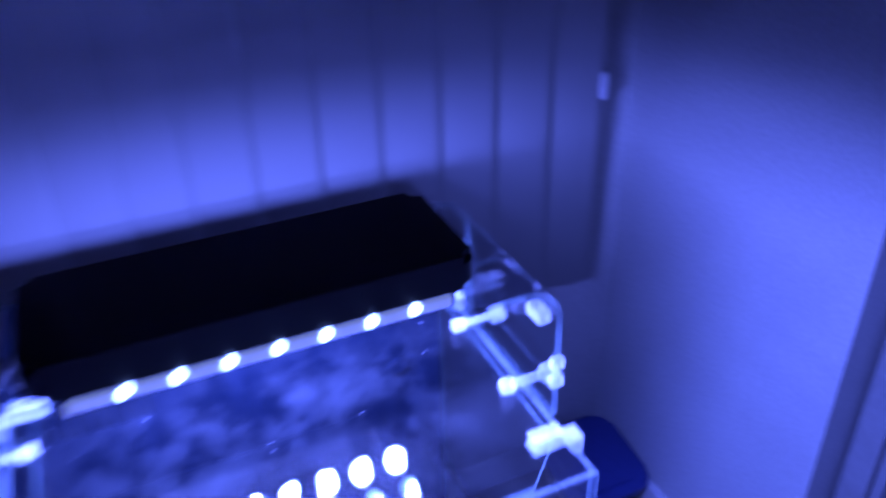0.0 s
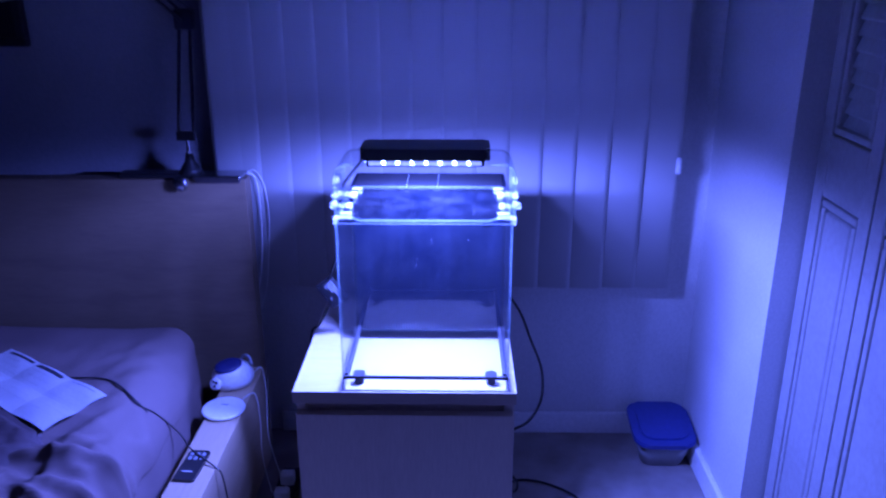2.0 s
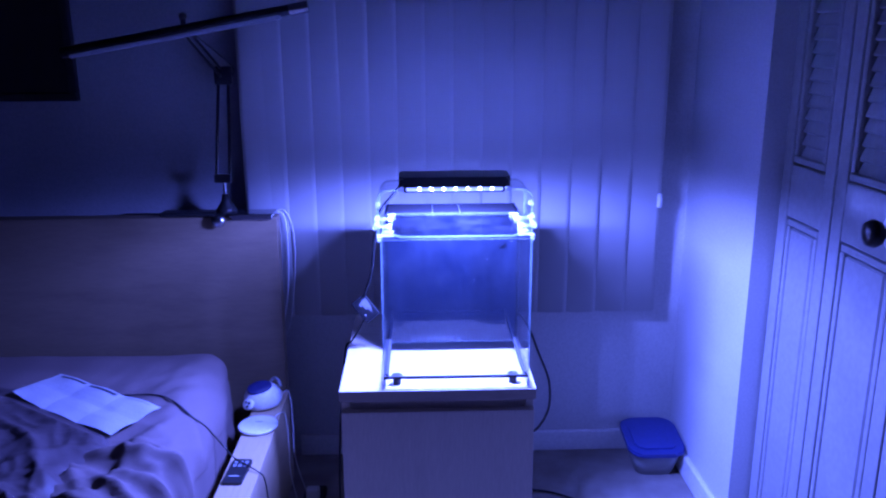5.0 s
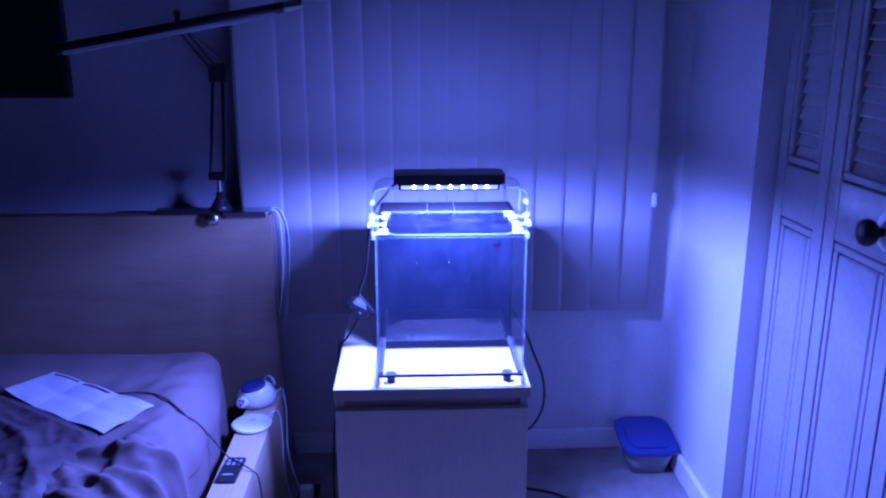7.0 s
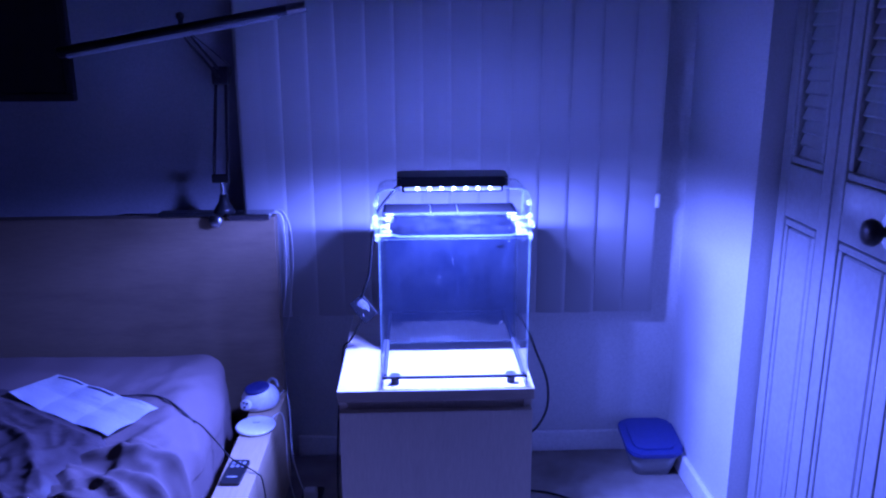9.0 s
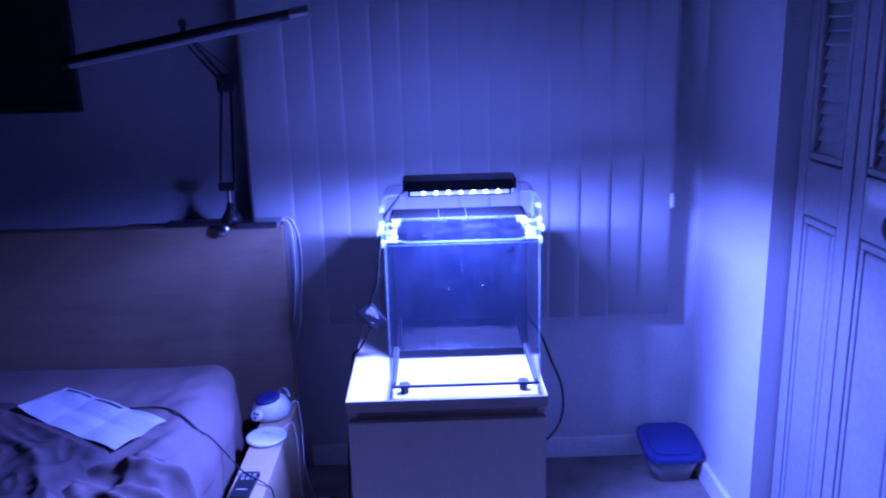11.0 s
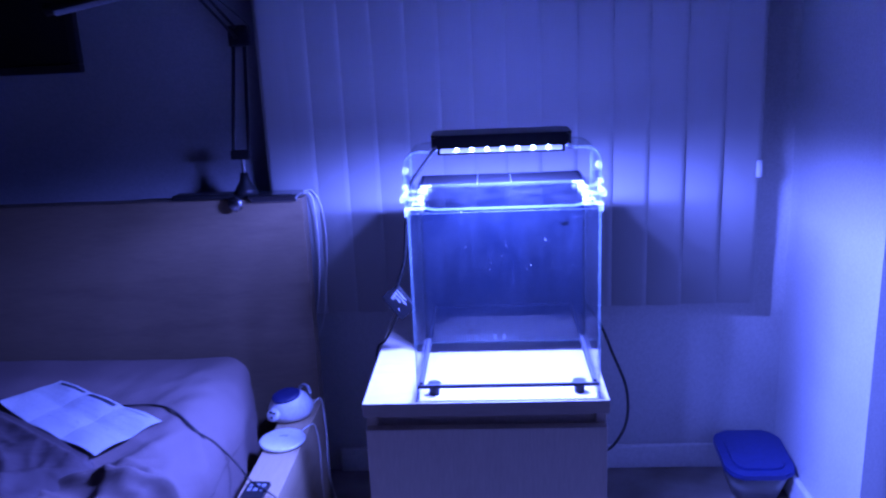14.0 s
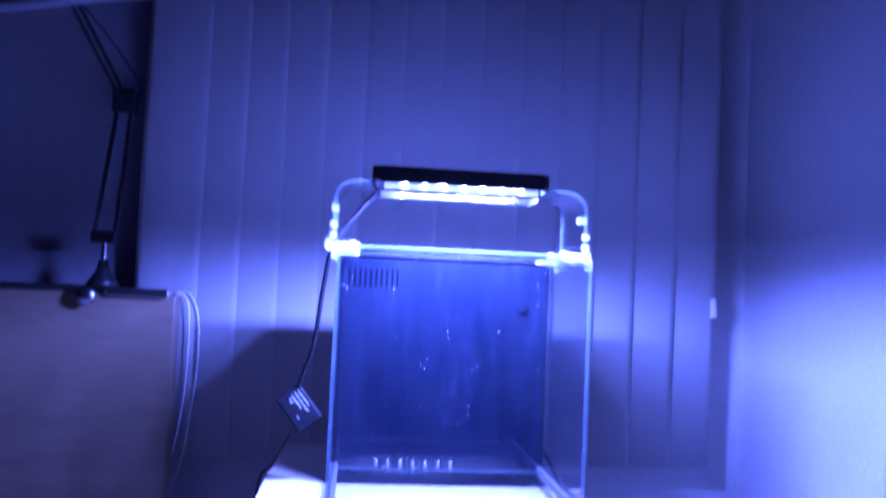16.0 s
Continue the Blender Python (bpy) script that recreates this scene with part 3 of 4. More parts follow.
def aquarium_lamp():
    lamp = thing("aquarium_lamp", (0.145, 0.47, 0.935), "black slim aquarium light on clear bent acrylic brackets", "lamp")
    ya, yb, th = 0.414, 0.532, 0.0045
    for out in (-1, 1):
        pts = wing_outline(out)
        bm = bmesh.new()
        rows = []
        for i, (x, z) in enumerate(pts):
            a, b = Vector(pts[max(i - 1, 0)]), Vector(pts[min(i + 1, len(pts) - 1)])
            d = (b - a).normalized()
            n = Vector((d.y, -d.x))
            q = (x + n.x * th, z + n.y * th)
            rows.append([bm.verts.new(p) for p in ((x, ya, z), (x, yb, z), (q[0], yb, q[1]), (q[0], ya, q[1]))])
        for p, q in zip(rows, rows[1:]):
            for k in range(4):
                f = bm.faces.new((p[k], p[(k + 1) % 4], q[(k + 1) % 4], q[k]))
                f.material_index = (0, 1, 2, 1)[k]
        for r in (list(reversed(rows[0])), rows[-1]):
            bm.faces.new(r).material_index = 1
        bmesh.ops.recalc_face_normals(bm, faces=bm.faces)
        part("bracket", bm, [PLEXI, EDGE_SIDE, PLEXI_IN], lamp, "clear bent acrylic bracket")
    # each leg: a jaw inside the glass and two thumb screws
    for x, out in ((TX0, -1), (TX1, 1)):
        inner = x - out * 0.012
        jaw = part("bracket_jaw", box((min(inner, inner + out * 0.004), 0.418, 0.842), (max(inner, inner + out * 0.004), 0.528, 0.868), 0.001), [PLEXI], lamp)
        outer = -0.0165 if out < 0 else 0.3005
        for y0, y1, z0, z1 in ((0.4125, 0.4185, 0.864, 0.872), (0.4125, 0.4185, 0.877, 0.885), (0.430, 0.446, 0.899, 0.908)):
            part("peg", box((outer - 0.003 if out < 0 else outer - 0.0055, y0, z0), (outer + 0.0055 if out < 0 else outer + 0.003, y1, z1), 0.001), CLIP, lamp, "clear plastic peg")
        part("bracket_spacer", box((min(inner + out * 0.004, x + out * 0.004), 0.418, 0.862), (max(inner + out * 0.004, x + out * 0.004), 0.528, 0.868)), [PLEXI], lamp)
        for y in (0.434, 0.503):
            m = Matrix.Translation((x + out * 0.0085, y, 0.858)) @ Matrix.Rotation(radians(90 * out), 4, "Y")
            s = part("thumb_screw", lathe([(0.003, -0.021), (0.003, 0.0), (0.0065, 0.0005), (0.0068, 0.007), (0.0055, 0.009)], 12, m), CLIP, lamp, "clear nylon thumb screw")
            m2 = Matrix.Translation((x - out * 0.0125, y, 0.858)) @ Matrix.Rotation(radians(-90 * out), 4, "Y")
            part("nut", lathe([(0.005, 0.0), (0.0055, 0.001), (0.0055, 0.007), (0.004, 0.008)], 6, m2), CLIP, lamp)
    # housing: rounded slab with bevelled front
    bm = prism(round_rect(0.029, 0.432, 0.2555, 0.516, 0.008), 0.939, 0.9595, 0.0042)
    part("housing", bm, BODY, lamp, "black metal housing")
    for i in range(7):
        x = 0.0705 + i * 0.0246
        m = Matrix.Translation((x, 0.4306, 0.9356)) @ Matrix.Rotation(radians(90), 4, "X")
        part("led", lathe([(0.0038, -0.0012), (0.0036, 0.0004), (0.0024, 0.0014), (0.0008, 0.0017)], 14, m), LED, lamp, "lit blue-white diode lens", True)
        for y in (0.4615, 0.4915):
            part("led", cyl((x, y, 0.9375), (x, y, 0.9389), 0.0045, n=14), LED, lamp, "lit blue-white diode lens")
    # added strips that cut the lamp's light off near the horizontal
    part("cutoff_baffle", box((0.041, 0.5125, 0.9282), (0.2435, 0.5150, 0.9388)), CASE, lamp)
    part("cutoff_baffle", box((0.041, 0.4357, 0.9279), (0.2435, 0.4375, 0.9388)), CASE, lamp)
    part("light_cover", box((0.044, 0.4305, 0.9312), (0.240, 0.4345, 0.9380), 0.0012), STRIP, lamp, "glowing clear cover strip")
    # clear plate added to weaken the light at grazing angles
    part("lens_plate", box((0.0415, 0.4378, 0.9282), (0.2430, 0.5123, 0.9297)), PLEXI, lamp, "clear acrylic plate under the diodes")
    for a in (0.0385, 0.2435):
        part("cutoff_baffle", box((a, 0.452, 0.9258), (a + 0.0025, 0.5120, 0.9388)), CASE, lamp)
    return lamp


aquarium_lamp()


# ---- bed ----
def bed_frame():
    bed = thing("bed_frame", (-1.1, 0.0, FLOOR), "low tan oak veneer bed frame with a plain headboard", "bed")
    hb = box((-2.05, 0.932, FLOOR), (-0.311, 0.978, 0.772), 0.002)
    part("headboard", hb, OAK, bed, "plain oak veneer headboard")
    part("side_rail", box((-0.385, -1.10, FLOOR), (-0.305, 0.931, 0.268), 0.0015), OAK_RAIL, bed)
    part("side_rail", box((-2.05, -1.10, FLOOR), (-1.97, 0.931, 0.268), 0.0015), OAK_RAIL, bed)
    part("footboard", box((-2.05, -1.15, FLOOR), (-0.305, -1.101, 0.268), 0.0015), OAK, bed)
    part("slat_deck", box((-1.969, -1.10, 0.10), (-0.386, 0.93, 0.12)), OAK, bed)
    return bed


bed_frame()


def cloth_block(x0, x1, y0, y1, z0, z1, r, nx, ny, bump):
    """A rounded soft block: a grid wrapped over a box, with wrinkles from bump(x, y, z)."""
    bm = bmesh.new()
    grid = []
    for j in range(ny + 1):
        row = []
        for i in range(nx + 1):
            u, v = i / nx * 2 - 1, j / ny * 2 - 1
            # spread the rows towards the rims
            hx, hy, h = (x1 - x0) / 2, (y1 - y0) / 2, z1 - z0
            px, py = u * (hx + h), v * (hy + h)
            ex, ey = max(0, abs(px) - (hx - r)), max(0, abs(py) - (hy - r))
            e = math.hypot(ex, ey)
            sx, sy = math.copysign(1, px), math.copysign(1, py)
            if e <= 0:
                x, y, z, n = px, py, z1, Vector((0, 0, 1))
            else:
                dx, dy = ex / e * sx, ey / e * sy
                arc = r * math.pi / 2
                if e < arc:
                    a = e / r
                    o, z, n = r * math.sin(a), z1 - r + r * math.cos(a), Vector((dx * math.sin(a), dy * math.sin(a), math.cos(a)))
                else:
                    o, z, n = r, max(z0, z1 - r - (e - arc)), Vector((dx, dy, 0))
                cx, cy = min(abs(px), hx - r) * sx, min(abs(py), hy - r) * sy
                x, y = cx + dx * o, cy + dy * o
            p = Vector((x + (x0 + x1) / 2, y + (y0 + y1) / 2, z))
            row.append(bm.verts.new(p + n * bump(p)))
        grid.append(row)
    for j in range(ny):
        for i in range(nx):
            bm.faces.new((grid[j][i], grid[j][i + 1], grid[j + 1][i + 1], grid[j + 1][i]))
    return bm


def crease_set(seed, count, region, angle, amp, width, length):
    """Random soft creases: (midpoint, direction, height, half-width, half-length, bend)."""
    rng = random.Random(seed)
    out = []
    for _ in range(count):
        a = radians(rng.gauss(*angle))
        out.append((rng.uniform(*region[0]), rng.uniform(*region[1]), math.cos(a), math.sin(a), rng.uniform(*amp), rng.uniform(*width), rng.uniform(*length), rng.uniform(-1.6, 1.6)))
    return out


def crease_height(creases, x, y):
    h = 0.0
    for mx, my, cx, cy, amp, w, l, bend in creases:
        dx, dy = x - mx, y - my
        s = dx * cx + dy * cy
        if abs(s) < 2.2 * l:
            d = dy * cx - dx * cy - bend * s * s
            if abs(d) < 3 * w:
                h += amp * math.exp(-(d / w) ** 2 - (s / l) ** 2)
    return h


SHEET_CREASES = crease_set(5, 46, ((-0.64, -0.40), (-0.05, 0.31)), (-14, 26), (0.006, 0.017), (0.009, 0.015), (0.04, 0.13)) + crease_set(8, 14, ((-0.58, -0.42), (0.34, 0.75)), (-115, 22), (0.002, 0.006), (0.015, 0.03), (0.08, 0.16))
SHEET_CREASES += crease_set(11, 20, ((-0.52, -0.43), (0.20, 0.44)), (-105, 45), (0.002, 0.006), (0.008, 0.014), (0.04, 0.10))


def sheet_folds(p):
    w = 0.006 * noise.noise(p * 3.1) + 0.003 * noise.noise(p * 9.0)
    near = crease_height(SHEET_CREASES, p.x, p.y) if p.z > 0.3 and p.x > -0.8 and p.y > -0.3 else 0.0
    edge = max(0.0, 1 - abs(p.x + 0.41) / 0.06) * 0.004 * math.sin(p.y * 38 + 4 * noise.noise(p * 4))
    fine = 0.0016 * noise.noise(Vector((p.x * 26, p.y * 13, p.z * 9))) if p.x > -0.75 and p.y > -0.3 else 0.0
    # the sheet is pulled in round the head-end corner
    side = max(0.0, min(1.0, (0.405 - p.z) / 0.05)) * max(0.0, min(1.0, (p.x + 0.56) / 0.08))
    tuck = -0.034 * max(0.0, min(1.0, (p.y - 0.62) / 0.28)) ** 1.5 * side
    return w + near + edge + fine + tuck


mattress = tagged(part("mattress", cloth_block(-1.96, -0.424, -1.09, 0.929, 0.12, 0.412, 0.092, 400, 460, sheet_folds), SHEET, smooth=True), "mattress in a rumpled mauve fitted sheet", "mattress")


def fold(p, turn, across, along, shift):
    """Long soft folds: ridges of a stretched noise, turned about z."""
    c, d = math.cos(radians(turn)), math.sin(radians(turn))
    u, v = p.x * c + p.y * d, p.y * c - p.x * d
    n = noise.noise(Vector((u / along + shift, v / across + 2.3 * shift, shift)))
    return max(0.0, 1 - 1.6 * abs(n)) ** 2


def duvet_height(x, y):
    p = Vector((x, y, 0.0))
    q = p + 0.05 * Vector((noise.noise(p * 5 + Vector((3, 1, 0))), noise.noise(p * 5 + Vector((9, 5, 2))), 0))
    h = 0.015 * fold(q, -38, 0.115, 0.30, 1.7) + 0.011 * fold(q, 24, 0.085, 0.22, 5.2)
    h += 0.006 * fold(q, -62, 0.044, 0.14, 9.1) + 0.003 * fold(q, 5, 0.022, 0.08, 13.4)
    return h + 0.0015 * noise.noise(p * 45)


def duvet():
    """A crumpled cover lying over the lower part of the bed."""
    bm = bmesh.new()
    n, m = 270, 300
    rows = []
    for j in range(m + 1):
        row = []
        for i in range(n + 1):
            u, v = i / n, j / m
            edge_y = 0.635 - 0.21 * max(0, u - 0.78) / 0.22 - 0.02 * math.sin(u * 9) + 0.02 * noise.noise(Vector((u * 14, 0, 0)))
            edge_x = -0.545 - 0.05 * abs(math.sin(v * 17)) + 0.03 * noise.noise(Vector((0, v * 20, 3)))
            x, y = -1.9 + u * (edge_x + 1.9), -1.02 + v * (edge_y + 1.02)
            fall = min(1.0, min(1 - u, 1 - v) * 24)
            z = 0.400 + (0.024 + duvet_height(x, y)) * math.sin(fall * math.pi / 2) + max(0, -0.75 - x) * 0.02 * fall
            near = 0.5696 - 0.694 * (x + 0.8785)
            plane = 0.4225 - 0.0860 * (x + 0.8785) - 0.127 * (y - 0.5696)
            z = min(z, plane + 0.007 + max(0.0, near - 0.02 - y) * 0.5)
            # it lifts to carry the leaflet's near edge
            w = max(0.0, min(1.0, (y - near + 0.03) / 0.03)) if -0.98 < x < -0.585 else 0.0
            z += w * (plane + 0.005 - z)
            row.append(bm.verts.new((x, y, z)))
        rows.append(row)
    for j in range(m):
        for i in range(n):
            bm.faces.new((rows[j][i], rows[j][i + 1], rows[j + 1][i + 1], rows[j + 1][i]))
    geo = bmesh.ops.extrude_face_region(bm, geom=list(bm.faces))
    bmesh.ops.translate(bm, verts=[g for g in geo["geom"] if isinstance(g, bmesh.types.BMVert)], vec=(0, 0, 0.006))
    bmesh.ops.recalc_face_normals(bm, faces=bm.faces)
    return tagged(part("duvet", bm, DUVET, smooth=True), "crumpled dark plum duvet pushed down the bed", "duvet")


duvet()


def pillow():
    bm = bmesh.new()
    n = 28
    rows = []
    for side in (1, -1):
        grid = []
        for j in range(n + 1):
            row = []
            for i in range(n + 1):
                u, v = i / n * 2 - 1, j / n * 2 - 1
                t = max(0.0, (1 - abs(u) ** 3) * (1 - abs(v) ** 3)) ** 0.5
                p = Vector((u * 0.33 * (1 - 0.06 * v * v), v * 0.2 * (1 - 0.06 * u * u), side * 0.075 * t))
                p.z += side * 0.012 * t * noise.noise(p * 12)
                row.append(bm.verts.new(p))
            grid.append(row)
        for j in range(n):
            for i in range(n):
                q = (grid[j][i], grid[j][i + 1], grid[j + 1][i + 1], grid[j + 1][i])
                bm.faces.new(q if side == 1 else tuple(reversed(q)))
    bmesh.ops.remove_doubles(bm, verts=bm.verts, dist=1e-4)
    bmesh.ops.transform(bm, matrix=pose(-1.405, 0.835, 0.565, 60, 0, 4), verts=bm.verts)
    return tagged(part("pillow", bm, PILLOW, smooth=True), "blue-grey pillow leaning on the headboard", "pillow")


pillow()


def leaflet():
    """A folded instruction sheet lying open with raised creases."""
    sheet = thing("instruction_leaflet", (-0.70, 0.56, 0.42), "creased white printed leaflet lying on the bed", "leaflet")
    corner = [Vector((-0.8745, 0.5650, 0.430)), Vector((-0.521, 0.515, 0.416)), Vector((-0.8395, 0.735, 0.409)), Vector((-0.5745, 0.3587, 0.431))]
    # a: far-left, b: right, from the far top corner to the near bottom corner
    top, left, right, bottom = corner[2], corner[0], corner[1], corner[3]

    def at(u, v):
        p = top.lerp(right, u).lerp(left.lerp(bottom, u), v)
        z = 0.0030 * abs(math.sin(u * 3 * math.pi)) + 0.0025 * abs(math.sin(v * 2 * math.pi)) + 0.010 * math.exp(-(u / 0.10) ** 2) * v * v - 0.004 * v * math.sin(u * math.pi) + 0.0040 * noise.noise(Vector((u * 4, v * 3, 2)))
        return p + Vector((0, 0, z + 0.0075))

    bm = bmesh.new()
    n = 30
    g = [[bm.verts.new(at(i / n, j / n)) for i in range(n + 1)] for j in range(n + 1)]
    for j in range(n):
        for i in range(n):
            bm.faces.new((g[j][i], g[j + 1][i], g[j + 1][i + 1], g[j][i + 1]))
    geo = bmesh.ops.extrude_face_region(bm, geom=list(bm.faces))
    bmesh.ops.translate(bm, verts=[q for q in geo["geom"] if isinstance(q, bmesh.types.BMVert)], vec=(0, 0, -0.0006))
    bmesh.ops.recalc_face_normals(bm, faces=bm.faces)
    part("sheet", bm, PAPER, sheet)

    def bar(u0, u1, v0, v1, mat=INK):
        bm = bmesh.new()
        k = 10
        lo = [bm.verts.new(at(u0 + (u1 - u0) * i / k, v0) + Vector((0, 0, 0.0004))) for i in range(k + 1)]
        hi = [bm.verts.new(at(u0 + (u1 - u0) * i / k, v1) + Vector((0, 0, 0.0004))) for i in range(k + 1)]
        for i in range(k):
            bm.faces.new((lo[i], hi[i], hi[i + 1], lo[i + 1]))
        part("print_bar", bm, mat, sheet)

    bar(0.05, 0.31, 0.05, 0.11)
    bar(0.36, 0.62, 0.05, 0.13)
    bar(0.70, 0.93, 0.06, 0.08, GREY)
    for k in range(6):
        for c in (0.05, 0.38, 0.71):
            bar(c, c + 0.2 + 0.04 * ((k * 7 + int(c * 10)) % 3), 0.2 + 0.11 * k, 0.209 + 0.11 * k, FAINT)
    return sheet


leaflet()


def remote():
    r = thing("remote_control", (-0.3535, 0.49, 0.268), "small black remote control with pale buttons on the bed rail", "remote")
    turn = pose(-0.3535, 0.490, 0.2685, 0, 0, -3)
    bm = prism(round_rect(-0.022, -0.052, 0.022, 0.052, 0.005), 0, 0.007, 0.0015)
    bmesh.ops.transform(bm, matrix=turn, verts=bm.verts)
    part("body", bm, BLACK, r)
    for i in range(3):
        for j in range(2):
            bm = prism(round_rect(-0.016 + i * 0.0125, 0.016 + j * 0.015, -0.0085 + i * 0.0125, 0.027 + j * 0.015, 0.002, 3), 0.0068, 0.0082)
            bmesh.ops.transform(bm, matrix=turn, verts=bm.verts)
            part("button", bm, GREY, r)
    bm = box((-0.013, -0.026, 0.0068), (0.010, -0.022, 0.0074))
    bmesh.ops.transform(bm, matrix=turn, verts=bm.verts)
    part("print_bar", bm, WHITE_INK, r)
    return r


remote()


def charger():
    c = thing("wireless_charger", (-0.349, 0.712, 0.268), "white round wireless charging pad on the bed rail", "charger")
    m = Matrix.Translation((-0.349, 0.712, 0.2685))
    part("pad", lathe([(0.036, 0.0), (0.049, 0.003), (0.051, 0.007), (0.049, 0.010), (0.046, 0.0108), (0.0, 0.0108)][:-1] + [(0.002, 0.0108)], 40, m), WHITE, c, smooth=True)
    part("print_bar", box((-0.358, 0.722, 0.2793), (-0.340, 0.725, 0.2797)), GREY, c)
    part("cable", tube([(-0.318, 0.745, 0.274), (-0.306, 0.775, 0.276), (-0.296, 0.800, 0.262), (-0.290, 0.80, 0.20), (-0.283, 0.77, 0.10), (-0.26, 0.74, 0.02)], 0.0012), WHITE, c)
    return c


charger()


def monitor():
    """A white rounded gadget with a dark blue oval top and a small front ring."""
    c = thing("bedside_speaker", (-0.358, 0.85, 0.268), "white rounded bedside gadget with a dark blue oval top", "gadget")
    m = pose(-0.358, 0.855, 0.2685, 0, 0, 28) @ Matrix.Diagonal((1.12, 0.92, 1, 1))
    part("body", lathe([(0.028, 0.0), (0.040, 0.006), (0.046, 0.022), (0.045, 0.042), (0.038, 0.060), (0.026, 0.071), (0.010, 0.075), (0.002, 0.0755)], 36, m), WHITE, c, smooth=True)
    m2 = pose(-0.363, 0.842, 0.3395, 22, -8, 28) @ Matrix.Diagonal((1.25, 0.9, 1, 1))
    part("top_pad", lathe([(0.026, -0.006), (0.027, 0.002), (0.024, 0.005), (0.010, 0.0065), (0.001, 0.0067)], 32, m2), NAVY, c, "dark blue oval pad", True)
    m3 = pose(-0.389, 0.812, 0.300, 66, 0, -26)
    ring = part("front_ring", lathe([(0.012, -0.012), (0.017, -0.002), (0.016, 0.003), (0.013, 0.005), (0.002, 0.005)], 24, m3), WHITE, c, smooth=True)
    for dx, dy in ((-0.004, 0.006), (0.006, 0.005), (0.002, -0.006)):
        part("button", cyl(m3 @ Vector((dx, dy, 0.004)), m3 @ Vector((dx, dy, 0.0065)), 0.0036, n=14), INK, c)
    part("handle", tube([(-0.345, 0.885, 0.330), (-0.333, 0.880, 0.350), (-0.318, 0.868, 0.352), (-0.310, 0.858, 0.335)], 0.004), GREY, c)
    part("cable", tube([(-0.315, 0.87, 0.285), (-0.298, 0.885, 0.29), (-0.288, 0.87, 0.22), (-0.281, 0.83, 0.13), (-0.255, 0.80, 0.05), (-0.22, 0.76, 0.0)], 0.0012), WHITE, c)
    squat = Matrix.Translation((0, -0.02, 0.268)) @ Matrix.Diagonal((1, 1, 0.86, 1)) @ Matrix.Translation((0, 0, -0.268))
    for ob in c.children:
        if ob.name.split(".")[0] != "cable":
            ob.data.transform(squat)
    return c


monitor()


def laid(points, lift):
    """Points over the bed set down on the mattress's surface."""
    tree = BVHTree.FromPolygons([v.co for v in mattress.data.vertices], [list(f.vertices) for f in mattress.data.polygons])
    out = []
    for p in points:
        hit = tree.ray_cast(Vector((p[0], p[1], 1.0)), Vector((0, 0, -1)))[0] if p[0] < -0.40 else None
        out.append((p[0], p[1], hit.z + lift) if hit is not None else p)
    return out


def black_cord():
    lead = thing("extension_lead", (-0.34, 0.52, 0.27), "thin black lead trailing over the bed edge", "lead")
    pts = [(-0.68, 0.60, 0.424), (-0.622, 0.598, 0.424), (-0.575, 0.590, 0.424), (-0.529, 0.568, 0.424), (-0.490, 0.533, 0.41), (-0.459, 0.510, 0.41), (-0.432, 0.535, 0.36), (-0.406, 0.575, 0.295), (-0.377, 0.547, 0.2795), (-0.345, 0.515, 0.2795), (-0.305, 0.488, 0.271), (-0.292, 0.49, 0.245), (-0.286, 0.51, 0.12), (-0.27, 0.55, FLOOR + 0.002)]
    part("cord", tube(laid(pts, 0.003), 0.0017), BLACK, lead)
    pts = [(-0.529, 0.566, 0.425), (-0.497, 0.541, 0.425), (-0.470, 0.520, 0.42), (-0.452, 0.512, 0.40), (-0.440, 0.510, 0.38)]
    part("cord", tube(laid(pts, 0.004), 0.0011), BLACK, lead)


black_cord()


